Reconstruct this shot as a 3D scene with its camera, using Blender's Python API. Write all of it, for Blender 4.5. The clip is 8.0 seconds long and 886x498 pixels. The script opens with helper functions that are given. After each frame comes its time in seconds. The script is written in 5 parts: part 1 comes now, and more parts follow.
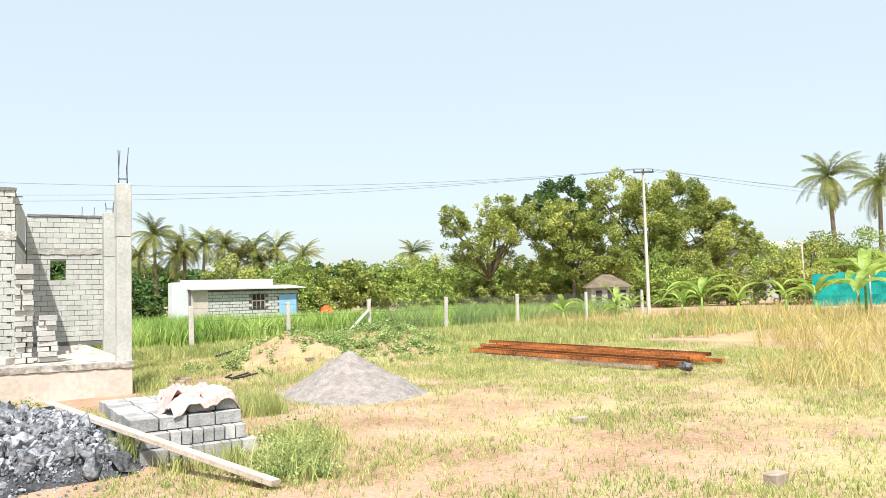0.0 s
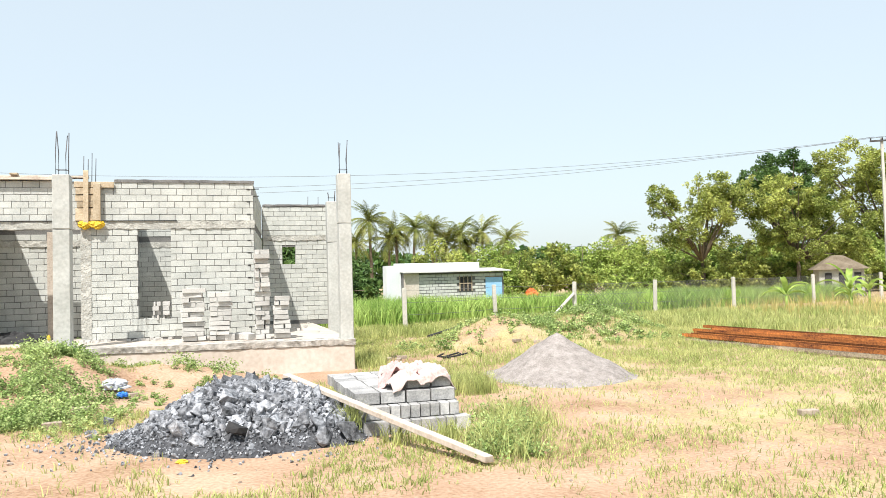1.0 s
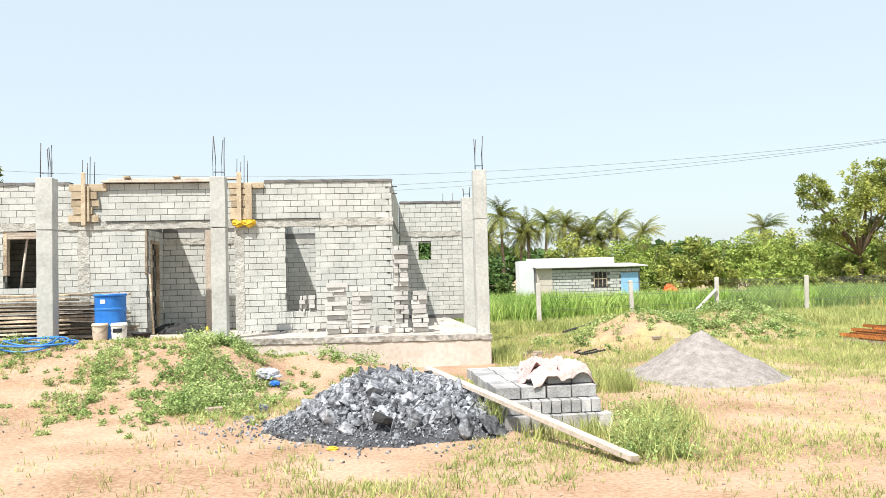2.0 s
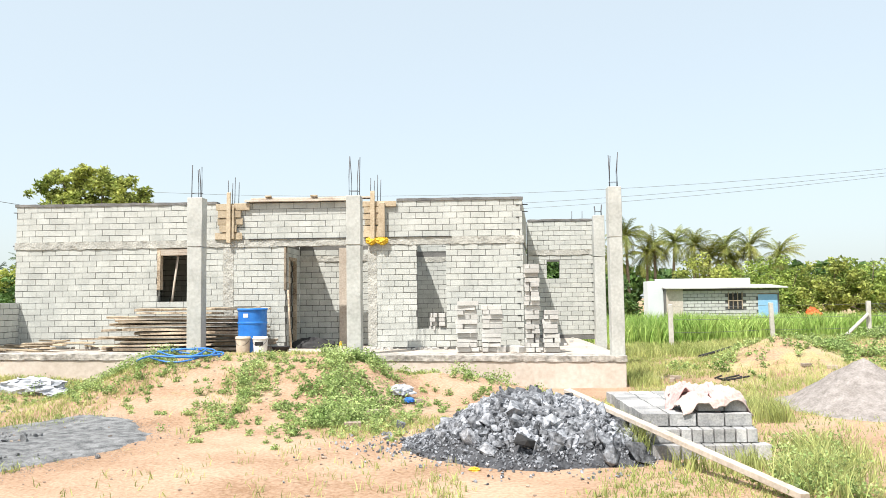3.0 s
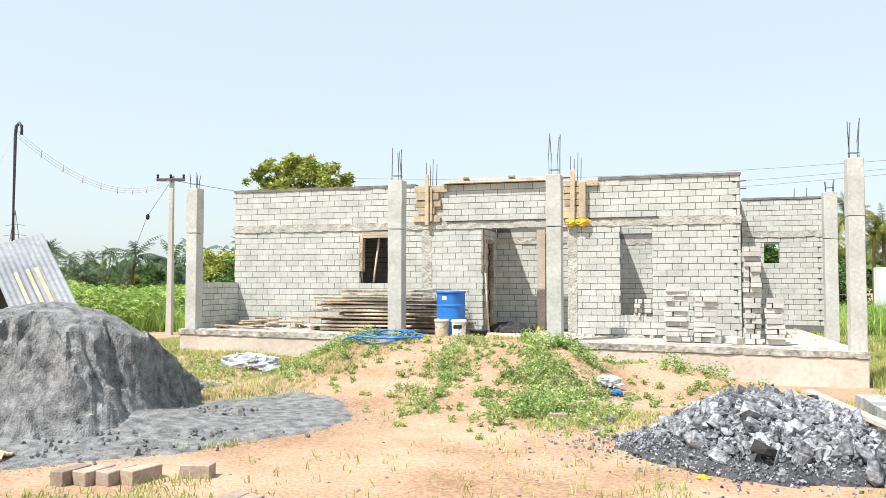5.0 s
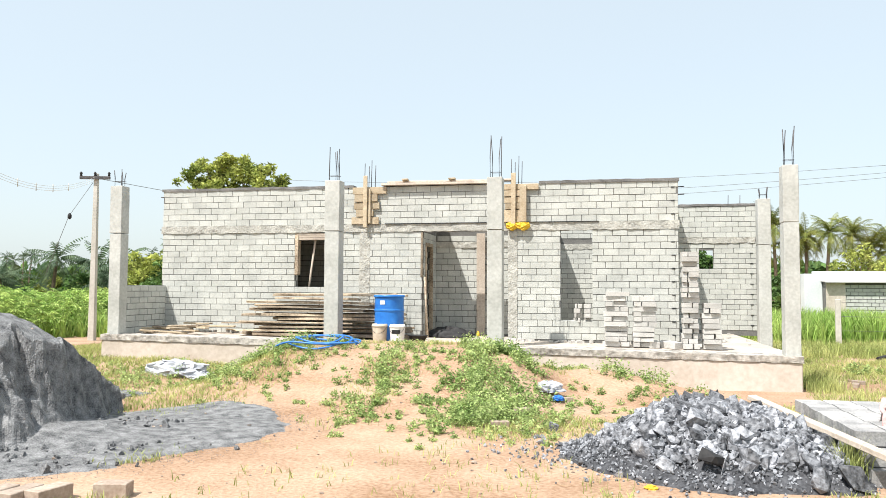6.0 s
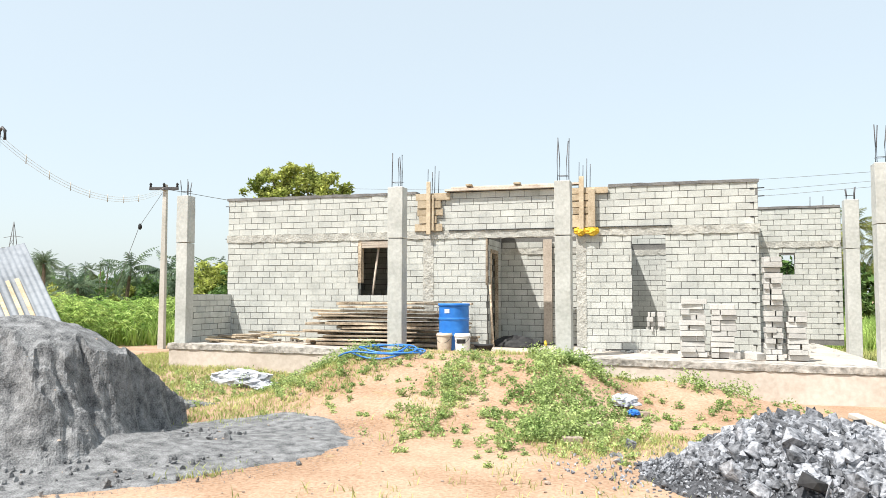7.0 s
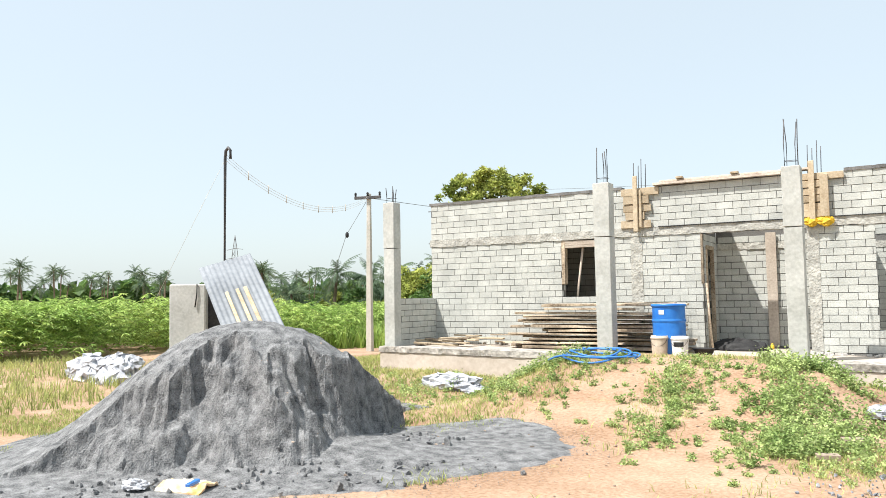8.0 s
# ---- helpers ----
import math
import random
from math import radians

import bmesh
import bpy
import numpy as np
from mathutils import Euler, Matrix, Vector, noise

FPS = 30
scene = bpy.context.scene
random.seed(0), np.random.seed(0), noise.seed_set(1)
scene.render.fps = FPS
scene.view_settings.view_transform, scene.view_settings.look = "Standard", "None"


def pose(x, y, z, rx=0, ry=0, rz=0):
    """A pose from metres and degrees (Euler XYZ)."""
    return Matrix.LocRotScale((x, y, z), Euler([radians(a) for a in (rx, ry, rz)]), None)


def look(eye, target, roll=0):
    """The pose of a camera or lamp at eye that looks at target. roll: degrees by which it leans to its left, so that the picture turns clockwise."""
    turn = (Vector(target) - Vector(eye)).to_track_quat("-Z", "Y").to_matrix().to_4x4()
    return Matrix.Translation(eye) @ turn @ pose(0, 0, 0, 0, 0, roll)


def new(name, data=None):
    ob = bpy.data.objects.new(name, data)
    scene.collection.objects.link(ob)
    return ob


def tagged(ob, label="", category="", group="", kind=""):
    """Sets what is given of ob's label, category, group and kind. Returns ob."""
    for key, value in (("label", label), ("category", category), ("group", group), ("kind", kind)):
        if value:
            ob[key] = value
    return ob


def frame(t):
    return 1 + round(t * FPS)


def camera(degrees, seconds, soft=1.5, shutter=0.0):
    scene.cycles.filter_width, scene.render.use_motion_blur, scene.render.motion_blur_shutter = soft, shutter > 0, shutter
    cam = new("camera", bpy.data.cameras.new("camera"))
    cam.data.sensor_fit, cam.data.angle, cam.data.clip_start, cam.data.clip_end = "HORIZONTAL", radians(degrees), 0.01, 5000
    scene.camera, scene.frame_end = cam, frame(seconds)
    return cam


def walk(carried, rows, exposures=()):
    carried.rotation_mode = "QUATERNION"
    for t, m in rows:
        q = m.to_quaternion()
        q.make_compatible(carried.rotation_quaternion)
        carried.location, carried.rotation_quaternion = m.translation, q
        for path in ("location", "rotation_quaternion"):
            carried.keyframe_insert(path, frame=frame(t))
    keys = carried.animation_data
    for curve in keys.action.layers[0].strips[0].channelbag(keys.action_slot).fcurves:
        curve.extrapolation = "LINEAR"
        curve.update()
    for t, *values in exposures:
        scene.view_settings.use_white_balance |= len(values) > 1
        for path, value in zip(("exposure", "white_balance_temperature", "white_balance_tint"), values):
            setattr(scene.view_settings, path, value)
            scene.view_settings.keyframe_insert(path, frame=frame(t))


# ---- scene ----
cam = camera(60.3, 8.0, soft=0.8)
PATH = [
    (0, (1.672, 7.182, 1.642), (2.723, 8.88, 1.753), -1.6),
    (0.5, (1.644, 7.169, 1.642), (2.451, 8.997, 1.742), -1.6),
    (1, (1.619, 7.186, 1.637), (2.187, 9.102, 1.718), -1.6),
    (1.5, (1.591, 7.178, 1.631), (1.987, 9.137, 1.695), -1.5),
    (1.7, (1.572, 7.172, 1.636), (1.903, 9.143, 1.702), -1.6),
    (2.8, (1.289, 7.302, 1.641), (1.272, 9.298, 1.766), -0.7),
    (3, (1.258, 7.335, 1.64), (1.182, 9.329, 1.773), -0.7),
    (3.5, (1.173, 7.429, 1.642), (0.942, 9.411, 1.77), -0.6),
    (4, (1.045, 7.557, 1.621), (0.584, 9.501, 1.714), -0.5),
    (4.2, (1.019, 7.61, 1.615), (0.481, 9.534, 1.709), -0.6),
    (5.3, (0.905, 8.024, 1.65), (0.342, 9.941, 1.745), 0.1),
    (5.5, (0.867, 8.066, 1.644), (0.374, 10.001, 1.758), 0.5),
    (6, (0.814, 8.275, 1.629), (0.412, 10.231, 1.735), 0.3),
    (6.5, (0.766, 8.513, 1.639), (0.35, 10.465, 1.771), -0.0),
    (7, (0.673, 8.671, 1.642), (0.112, 10.586, 1.767), 0.1),
    (7.5, (0.456, 8.849, 1.651), (-0.312, 10.69, 1.791), 0.4),
    (8, (0.231, 8.922, 1.646), (-0.781, 10.642, 1.779), -0.8),
]
walk(cam, [(t, look(eye, target, roll)) for t, eye, target, roll in PATH])

# ---- light ----
SUN_WAY = Vector((0.70, 1.0, -2.0)).normalized()
world = bpy.data.worlds.new("world")
scene.world = world
world.use_nodes = True
wn, wl = world.node_tree.nodes, world.node_tree.links
sky = wn.new("ShaderNodeTexSky")
sky.sky_type, sky.sun_disc = "NISHITA", False
sky.sun_elevation = math.asin(-SUN_WAY.z)
sky.sun_rotation = math.atan2(-SUN_WAY.x, -SUN_WAY.y)
sky.air_density, sky.dust_density, sky.ozone_density = 1.0, 2.5, 1.2
haze = wn.new("ShaderNodeMixRGB")
haze.inputs[0].default_value = 0.52
haze.inputs[2].default_value = (7.6, 8.5, 8.7, 1)
wl.new(sky.outputs[0], haze.inputs[1])
wl.new(haze.outputs[0], wn["Background"].inputs[0])
wn["Background"].inputs[1].default_value = 0.108
sun = new("sun", bpy.data.lights.new("sun", "SUN"))
sun.data.energy, sun.data.angle, sun.data.color = 5.0, radians(0.6), (1.0, 0.965, 0.91)
sun.matrix_world = look((0, 0, 40), Vector((0, 0, 40)) + SUN_WAY)
scene.view_settings.exposure = 0.51

# ---- materials ----


def shade(name, dark, light, grain=60.0, blotch=2.0, rough=0.85, bump=0.3, metal=0.0, pieces=0.0, leafy=0.0, third=None, spec=0.3, tight=0.16):
    """A surface of two tones with grain and blotches at world size; pieces: how far single pieces differ; leafy: light let through."""
    m = bpy.data.materials.new(name)
    m.use_nodes = True
    n, l = m.node_tree.nodes, m.node_tree.links
    b = n["Principled BSDF"]
    geo = n.new("ShaderNodeNewGeometry")
    fine, big = n.new("ShaderNodeTexNoise"), n.new("ShaderNodeTexNoise")
    for t, s, d in ((fine, grain, 3), (big, blotch, 4)):
        t.inputs["Scale"].default_value, t.inputs["Detail"].default_value = s, d
        l.new(geo.outputs["Position"], t.inputs["Vector"])
    add = n.new("ShaderNodeMath")
    add.operation = "MULTIPLY_ADD"
    add.inputs[1].default_value = 0.45
    l.new(fine.outputs[0], add.inputs[0])
    half = n.new("ShaderNodeMath")
    half.operation = "MULTIPLY"
    half.inputs[1].default_value = 0.55
    l.new(big.outputs[0], half.inputs[0])
    l.new(half.outputs[0], add.inputs[2])
    ramp = n.new("ShaderNodeValToRGB")
    ramp.color_ramp.elements[0].position, ramp.color_ramp.elements[1].position = 0.5 - tight, 0.5 + tight
    ramp.color_ramp.elements[0].color, ramp.color_ramp.elements[1].color = (*dark, 1), (*light, 1)
    if third:
        e = ramp.color_ramp.elements.new(0.5)
        e.color = (*third, 1)
    l.new(add.outputs[0], ramp.inputs[0])
    colour = ramp.outputs[0]
    if pieces:
        info = n.new("ShaderNodeObjectInfo")
        mix = n.new("ShaderNodeMath")
        l.new(info.outputs["Random"], mix.inputs[0])
        l.new(geo.outputs["Random Per Island"], mix.inputs[1])
        fr = n.new("ShaderNodeMath")
        fr.operation = "FRACT"
        l.new(mix.outputs[0], fr.inputs[0])
        rng = n.new("ShaderNodeMapRange")
        rng.inputs[3].default_value, rng.inputs[4].default_value = 1 - pieces, 1 + pieces
        l.new(fr.outputs[0], rng.inputs[0])
        hsv = n.new("ShaderNodeHueSaturation")
        l.new(rng.outputs[0], hsv.inputs["Value"])
        l.new(colour, hsv.inputs["Color"])
        colour = hsv.outputs[0]
    l.new(colour, b.inputs["Base Color"])
    b.inputs["Roughness"].default_value, b.inputs["Metallic"].default_value = rough, metal
    b.inputs["Specular IOR Level"].default_value = spec
    if bump:
        bp = n.new("ShaderNodeBump")
        bp.inputs["Strength"].default_value, bp.inputs["Distance"].default_value = min(1.0, bump), 0.02 + 0.03 * (bump > 0.85)
        l.new(add.outputs[0], bp.inputs["Height"])
        l.new(bp.outputs[0], b.inputs["Normal"])
    if leafy:
        tr, mx = n.new("ShaderNodeBsdfTranslucent"), n.new("ShaderNodeMixShader")
        l.new(colour, tr.inputs[0])
        mx.inputs[0].default_value = leafy
        l.new(b.outputs[0], mx.inputs[1])
        l.new(tr.outputs[0], mx.inputs[2])
        l.new(mx.outputs[0], n["Material Output"].inputs[0])
    return m


SOIL = shade("soil", (0.255, 0.15, 0.085), (0.47, 0.345, 0.245), 24, 0.8, 0.95, 0.9, tight=0.15, third=(0.385, 0.256, 0.172))
GRASS_MAT = ((0.27, 0.265, 0.095), (0.5, 0.46, 0.21))


def grassy(m):
    """Lets a thin mat of short grass grow over the soil in patches, thicker on the open plot east of the building."""
    n, l = m.node_tree.nodes, m.node_tree.links
    b = n["Principled BSDF"]
    old = b.inputs["Base Color"].links[0].from_socket
    geo, split = n.new("ShaderNodeNewGeometry"), n.new("ShaderNodeSeparateXYZ")
    l.new(geo.outputs["Position"], split.inputs[0])
    east = n.new("ShaderNodeMapRange")
    east.inputs[1].default_value, east.inputs[2].default_value, east.inputs[3].default_value, east.inputs[4].default_value = 3.0, 9.0, -0.14, 0.07
    l.new(split.outputs[0], east.inputs[0])
    total = east.outputs[0]
    for scale, detail, weight in ((0.5, 4, 0.7), (6.0, 5, 0.42)):
        t, w = n.new("ShaderNodeTexNoise"), n.new("ShaderNodeMath")
        t.inputs["Scale"].default_value, t.inputs["Detail"].default_value = scale, detail
        l.new(geo.outputs["Position"], t.inputs["Vector"])
        w.operation = "MULTIPLY_ADD"
        w.inputs[1].default_value = weight
        l.new(t.outputs[0], w.inputs[0])
        l.new(total, w.inputs[2])
        total = w.outputs[0]
    edge = n.new("ShaderNodeMapRange")
    edge.inputs[1].default_value, edge.inputs[2].default_value, edge.inputs[4].default_value = 0.56, 0.72, 0.6
    l.new(total, edge.inputs[0])
    blade = n.new("ShaderNodeTexNoise")
    blade.inputs["Scale"].default_value, blade.inputs["Detail"].default_value = 35.0, 3
    l.new(geo.outputs["Position"], blade.inputs["Vector"])
    ramp = n.new("ShaderNodeValToRGB")
    ramp.color_ramp.elements[0].position, ramp.color_ramp.elements[1].position = 0.36, 0.64
    ramp.color_ramp.elements[0].color, ramp.color_ramp.elements[1].color = (*GRASS_MAT[0], 1), (*GRASS_MAT[1], 1)
    l.new(blade.outputs[0], ramp.inputs[0])
    mix = n.new("ShaderNodeMixRGB")
    l.new(edge.outputs[0], mix.inputs[0])
    l.new(old, mix.inputs[1])
    l.new(ramp.outputs[0], mix.inputs[2])
    l.new(mix.outputs[0], b.inputs["Base Color"])


grassy(SOIL)
BLOCK = shade("concrete_block", (0.4, 0.41, 0.385), (0.58, 0.588, 0.55), 45, 3, 0.9, 0.5, pieces=0.055)
OLD_BLOCK = shade("stacked_block", (0.4, 0.39, 0.37), (0.58, 0.565, 0.535), 40, 4, 0.9, 0.5, pieces=0.13)
DAMP_BLOCK = shade("outdoor_block", (0.25, 0.25, 0.25), (0.47, 0.46, 0.45), 45, 5, 0.9, 0.7, pieces=0.2, tight=0.12)
MORTAR = shade("mortar", (0.11, 0.11, 0.105), (0.21, 0.205, 0.195), 50, 3, 0.95, 0.6)
ROUGH = shade("rough_concrete", (0.3, 0.295, 0.27), (0.56, 0.55, 0.5), 25, 5, 0.95, 0.9)
CAP = shade("cap_mortar", (0.10, 0.10, 0.10), (0.26, 0.25, 0.24), 30, 4, 0.95, 0.8)
COLUMN = shade("column_concrete", (0.38, 0.385, 0.36), (0.57, 0.575, 0.545), 18, 1.6, 0.85, 0.35)
PEBBLE = shade("pebbly_concrete", (0.17, 0.16, 0.145), (0.6, 0.56, 0.51), 14, 5, 0.95, 1.0)
PLASTER = shade("plinth_plaster", (0.46, 0.395, 0.33), (0.64, 0.58, 0.52), 12, 0.9, 0.9, 0.25)
FLOOR = shade("plinth_floor", (0.38, 0.33, 0.28), (0.60, 0.53, 0.46), 20, 1.5, 0.95, 0.6)
SAND = shade("grey_sand", (0.07, 0.072, 0.076), (0.33, 0.332, 0.334), 60, 8.0, 0.97, 1.0, tight=0.15)
GRAVEL = shade("pale_gravel", (0.21, 0.185, 0.17), (0.36, 0.325, 0.305), 34, 7, 0.97, 1.0, tight=0.13)
CHIPS = shade("stone_chips", (0.018, 0.019, 0.022), (0.11, 0.112, 0.122), 30, 6, 0.9, 1.0)
STONE = shade("broken_stone", (0.04, 0.044, 0.052), (0.4, 0.41, 0.44), 26, 10, 0.75, 0.9, pieces=0.55, tight=0.15)
RUST = shade("rusty_steel", (0.09, 0.03, 0.016), (0.56, 0.2, 0.05), 20, 1.2, 0.85, 0.5, pieces=0.6)
BAR = shade("steel_bar", (0.05, 0.055, 0.06), (0.14, 0.13, 0.13), 40, 8, 0.6, 0.2, metal=0.3)
WOOD = shade("formwork_wood", (0.34, 0.26, 0.17), (0.57, 0.48, 0.35), 28, 3, 0.9, 0.5, pieces=0.2)
PLANK = shade("weathered_plank", (0.13, 0.095, 0.065), (0.58, 0.48, 0.36), 26, 3, 0.9, 0.6, pieces=0.4)
PALE_WOOD = shade("pale_timber", (0.4, 0.33, 0.27), (0.6, 0.53, 0.45), 24, 3, 0.85, 0.5)
BLUE = shade("blue_plastic", (0.015, 0.14, 0.50), (0.03, 0.21, 0.62), 8, 2, 0.38, 0.05, spec=0.5)
HOSE = shade("blue_hose", (0.02, 0.13, 0.48), (0.05, 0.24, 0.66), 8, 3, 0.4, 0.0, spec=0.5)
WHITE = shade("white_plastic", (0.62, 0.62, 0.60), (0.82, 0.82, 0.80), 20, 6, 0.5, 0.15)
DIRTY = shade("dirty_bucket", (0.42, 0.34, 0.25), (0.62, 0.55, 0.45), 20, 6, 0.7, 0.2)
DARK = shade("dark_rubber", (0.015, 0.015, 0.017), (0.05, 0.05, 0.05), 20, 6, 0.7, 0.2)
YELLOW = shade("yellow_sack", (0.60, 0.36, 0.02), (0.80, 0.55, 0.06), 20, 6, 0.6, 0.3)
CLOTH = shade("faded_sackcloth", (0.36, 0.25, 0.23), (0.6, 0.52, 0.48), 40, 3.5, 0.95, 0.4)
PINK = shade("pink_sackcloth", (0.48, 0.26, 0.25), (0.64, 0.46, 0.44), 40, 3.5, 0.95, 0.4)
WHITEWASH = shade("whitewash", (0.56, 0.6, 0.62), (0.7, 0.73, 0.73), 14, 1.0, 0.9, 0.15)
TIN = shade("galvanised_sheet", (0.16, 0.175, 0.195), (0.28, 0.3, 0.325), 10, 1.0, 0.6, 0.1)
SHEET = shade("cement_sheet", (0.45, 0.44, 0.42), (0.62, 0.61, 0.59), 15, 1.0, 0.8, 0.2)
DOOR_BLUE = shade("pale_blue_paint", (0.22, 0.44, 0.68), (0.33, 0.55, 0.76), 12, 2, 0.6, 0.1)
TEAL = shade("teal_net", (0.0, 0.17, 0.155), (0.01, 0.34, 0.3), 12, 1.2, 0.8, 0.3)
GRASS = shade("grass", (0.25, 0.32, 0.085), (0.58, 0.58, 0.25), 3.0, 0.45, 0.8, 0, pieces=0.4, leafy=0.35)
LUSH = shade("lush_weed", (0.16, 0.27, 0.07), (0.54, 0.62, 0.27), 9.0, 1.2, 0.65, 0, pieces=0.5, leafy=0.38)
MAIZE = shade("young_maize", (0.16, 0.31, 0.045), (0.52, 0.64, 0.2), 4.0, 0.4, 0.65, 0, pieces=0.4, leafy=0.35)
STRAW = shade("dry_stalk", (0.42, 0.33, 0.11), (0.66, 0.56, 0.25), 2.0, 0.4, 0.85, 0, pieces=0.3, leafy=0.3)
LEAF = shade("tree_leaf", (0.09, 0.15, 0.022), (0.6, 0.62, 0.18), 2.2, 0.3, 0.6, 0, pieces=0.55, leafy=0.4)
DEEP = shade("deep_green_leaf", (0.03, 0.085, 0.02), (0.15, 0.24, 0.065), 2.0, 0.25, 0.6, 0, pieces=0.45, leafy=0.25)
BUSH = shade("bright_shrub_leaf", (0.11, 0.2, 0.03), (0.54, 0.62, 0.17), 2.2, 0.3, 0.6, 0, pieces=0.5, leafy=0.35)
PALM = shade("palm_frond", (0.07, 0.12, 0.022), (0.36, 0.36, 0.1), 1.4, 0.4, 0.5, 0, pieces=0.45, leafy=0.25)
# PALM again, darker and bluer: the haze of distance is put into the colour
FAR_PALM = shade("hazed_palm_frond", (0.04, 0.08, 0.05), (0.17, 0.23, 0.125), 0.9, 0.35, 0.75, 0, pieces=0.35, leafy=0.25)
BANANA = shade("banana_leaf", (0.15, 0.3, 0.04), (0.5, 0.6, 0.16), 5, 1.5, 0.45, 0, pieces=0.2, leafy=0.4)
CASSAVA = shade("cassava_leaf", (0.12, 0.25, 0.04), (0.52, 0.63, 0.2), 3.0, 0.5, 0.65, 0, pieces=0.5, leafy=0.34)
BARK = shade("bark", (0.10, 0.075, 0.05), (0.22, 0.18, 0.13), 14, 2, 0.95, 0.6)
POLE = shade("pole_concrete", (0.44, 0.42, 0.37), (0.6, 0.575, 0.53), 15, 1.5, 0.9, 0.2)
BRICK = shade("clay_brick", (0.24, 0.18, 0.14), (0.42, 0.35, 0.29), 30, 4, 0.9, 0.5, pieces=0.2)
WIRE = shade("wire", (0.1, 0.1, 0.1), (0.2, 0.2, 0.2), 20, 2, 0.6, 0, metal=0.2)
ORANGE = shade("orange_plastic", (0.62, 0.1, 0.03), (0.74, 0.2, 0.06), 10, 3, 0.6, 0.1)
BAGCLOTH = shade("printed_bag_plastic", (0.72, 0.36, 0.08), (0.8, 0.74, 0.62), 5, 5, 0.5, 0.2)
CLEAR = shade("crumpled_plastic", (0.3, 0.31, 0.345), (0.62, 0.63, 0.66), 14, 5, 0.4, 0.5)

# ---- helpers ----
RNG = np.random.default_rng(7)


def lattice(ix, iy, seed):
    h = (ix * 374761393 + iy * 668265263 + seed * 974711) & 0x7FFFFFFF
    h = ((h ^ (h >> 13)) * 1274126177) & 0x7FFFFFFF
    return ((h ^ (h >> 16)) & 0xFFFF) / 65535.0


def vnoise(x, y, seed=0):
    """Smooth noise from 0 to 1."""
    x, y = np.asarray(x, float), np.asarray(y, float)
    ix, iy = np.floor(x).astype(np.int64), np.floor(y).astype(np.int64)
    u, v = x - ix, y - iy
    u, v = u * u * (3 - 2 * u), v * v * (3 - 2 * v)
    a, b = lattice(ix, iy, seed), lattice(ix + 1, iy, seed)
    c, d = lattice(ix, iy + 1, seed), lattice(ix + 1, iy + 1, seed)
    return (a * (1 - u) + b * u) * (1 - v) + (c * (1 - u) + d * u) * v


def fbm(x, y, seed=0, octaves=4):
    total, amp, f = 0.0, 0.5, 1.0
    for k in range(octaves):
        total = total + amp * vnoise(np.asarray(x) * f + 17.3 * k, np.asarray(y) * f - 9.1 * k, seed + k)
        amp, f = amp / 2, f * 2.03
    return total


def step(v):
    v = np.clip(v, 0, 1)
    return v * v * (3 - 2 * v)


def bell(x, y, cx, cy, sx, sy):
    return np.exp(-(((x - cx) / sx) ** 2 + ((y - cy) / sy) ** 2))


def land(x, y):
    """The ground's height."""
    x, y = np.asarray(x, float), np.asarray(y, float)
    z = -0.12 + 0.05 * (fbm(x * 0.35, y * 0.35, 3) - 0.5)
    z = z + 0.28 * step((-4 - x) / 4) * step((y - 17) / 5) * step((32 - y) / 6)
    z = z + 0.74 * step((y - 17.6) / 4.6) * step((x + 6.3) / 1.8) * step((-0.2 - x) / 1.6) * step((25 - y) / 2)
    z = z + 0.5 * bell(x, y, -0.6, 20.8, 0.75, 1.2) + 0.4 * bell(x, y, 0.9, 21.6, 1.2, 0.9)
    z = z + 0.75 * bell(x, y, 8.7, 26.3, 1.3, 1.5) + 0.7 * bell(x, y, 11.8, 27.2, 1.7, 1.5)
    lump = bell(x, y, -0.2, 21, 2.0, 1.5) + bell(x, y, 9.5, 26.5, 3, 2)
    z = z + 0.18 * lump * (fbm(x * 2.2, y * 2.2, 11) - 0.5)
    return z + 0.02 * (fbm(x * 1.7, y * 1.7, 5) - 0.5)


def mesh_np(name, verts, faces):
    """A mesh from numpy corners and faces, all with the same number of corners."""
    me = bpy.data.meshes.new(name)
    verts, faces = np.asarray(verts, np.float32), np.asarray(faces, np.int32)
    k = faces.shape[1]
    me.vertices.add(len(verts))
    me.vertices.foreach_set("co", verts.ravel())
    me.loops.add(faces.size)
    me.loops.foreach_set("vertex_index", faces.ravel())
    me.polygons.add(len(faces))
    me.polygons.foreach_set("loop_start", np.arange(0, faces.size, k, dtype=np.int32))
    me.polygons.foreach_set("use_smooth", np.zeros(len(faces), bool))
    me.update(calc_edges=True)
    return me


def smooth(me):
    me.polygons.foreach_set("use_smooth", np.ones(len(me.polygons), bool))
    return me


def part(name, data, material, parent=None, label="", m=None):
    """Links a bmesh or a mesh as one object, under its thing."""
    if isinstance(data, bmesh.types.BMesh):
        bm, data = data, bpy.data.meshes.new(name)
        bm.to_mesh(data)
        bm.free()
    if material and not data.materials:
        data.materials.append(material)
    ob = new(name, data)
    if parent:
        ob.parent = parent
    if m is not None:
        ob.matrix_basis = m
    return tagged(ob, label)


def thing(name, label, category, group="", m=None, kind=""):
    ob = tagged(new(name), label, category, group, kind)
    if m is not None:
        ob.matrix_basis = m
    return ob


def box(bm, x0, x1, y0, y1, z0, z1, bevel=0.0, wob=0.0, rot=None):
    made = bmesh.ops.create_cube(bm, size=1)["verts"]
    c = Vector(((x0 + x1) / 2, (y0 + y1) / 2, (z0 + z1) / 2))
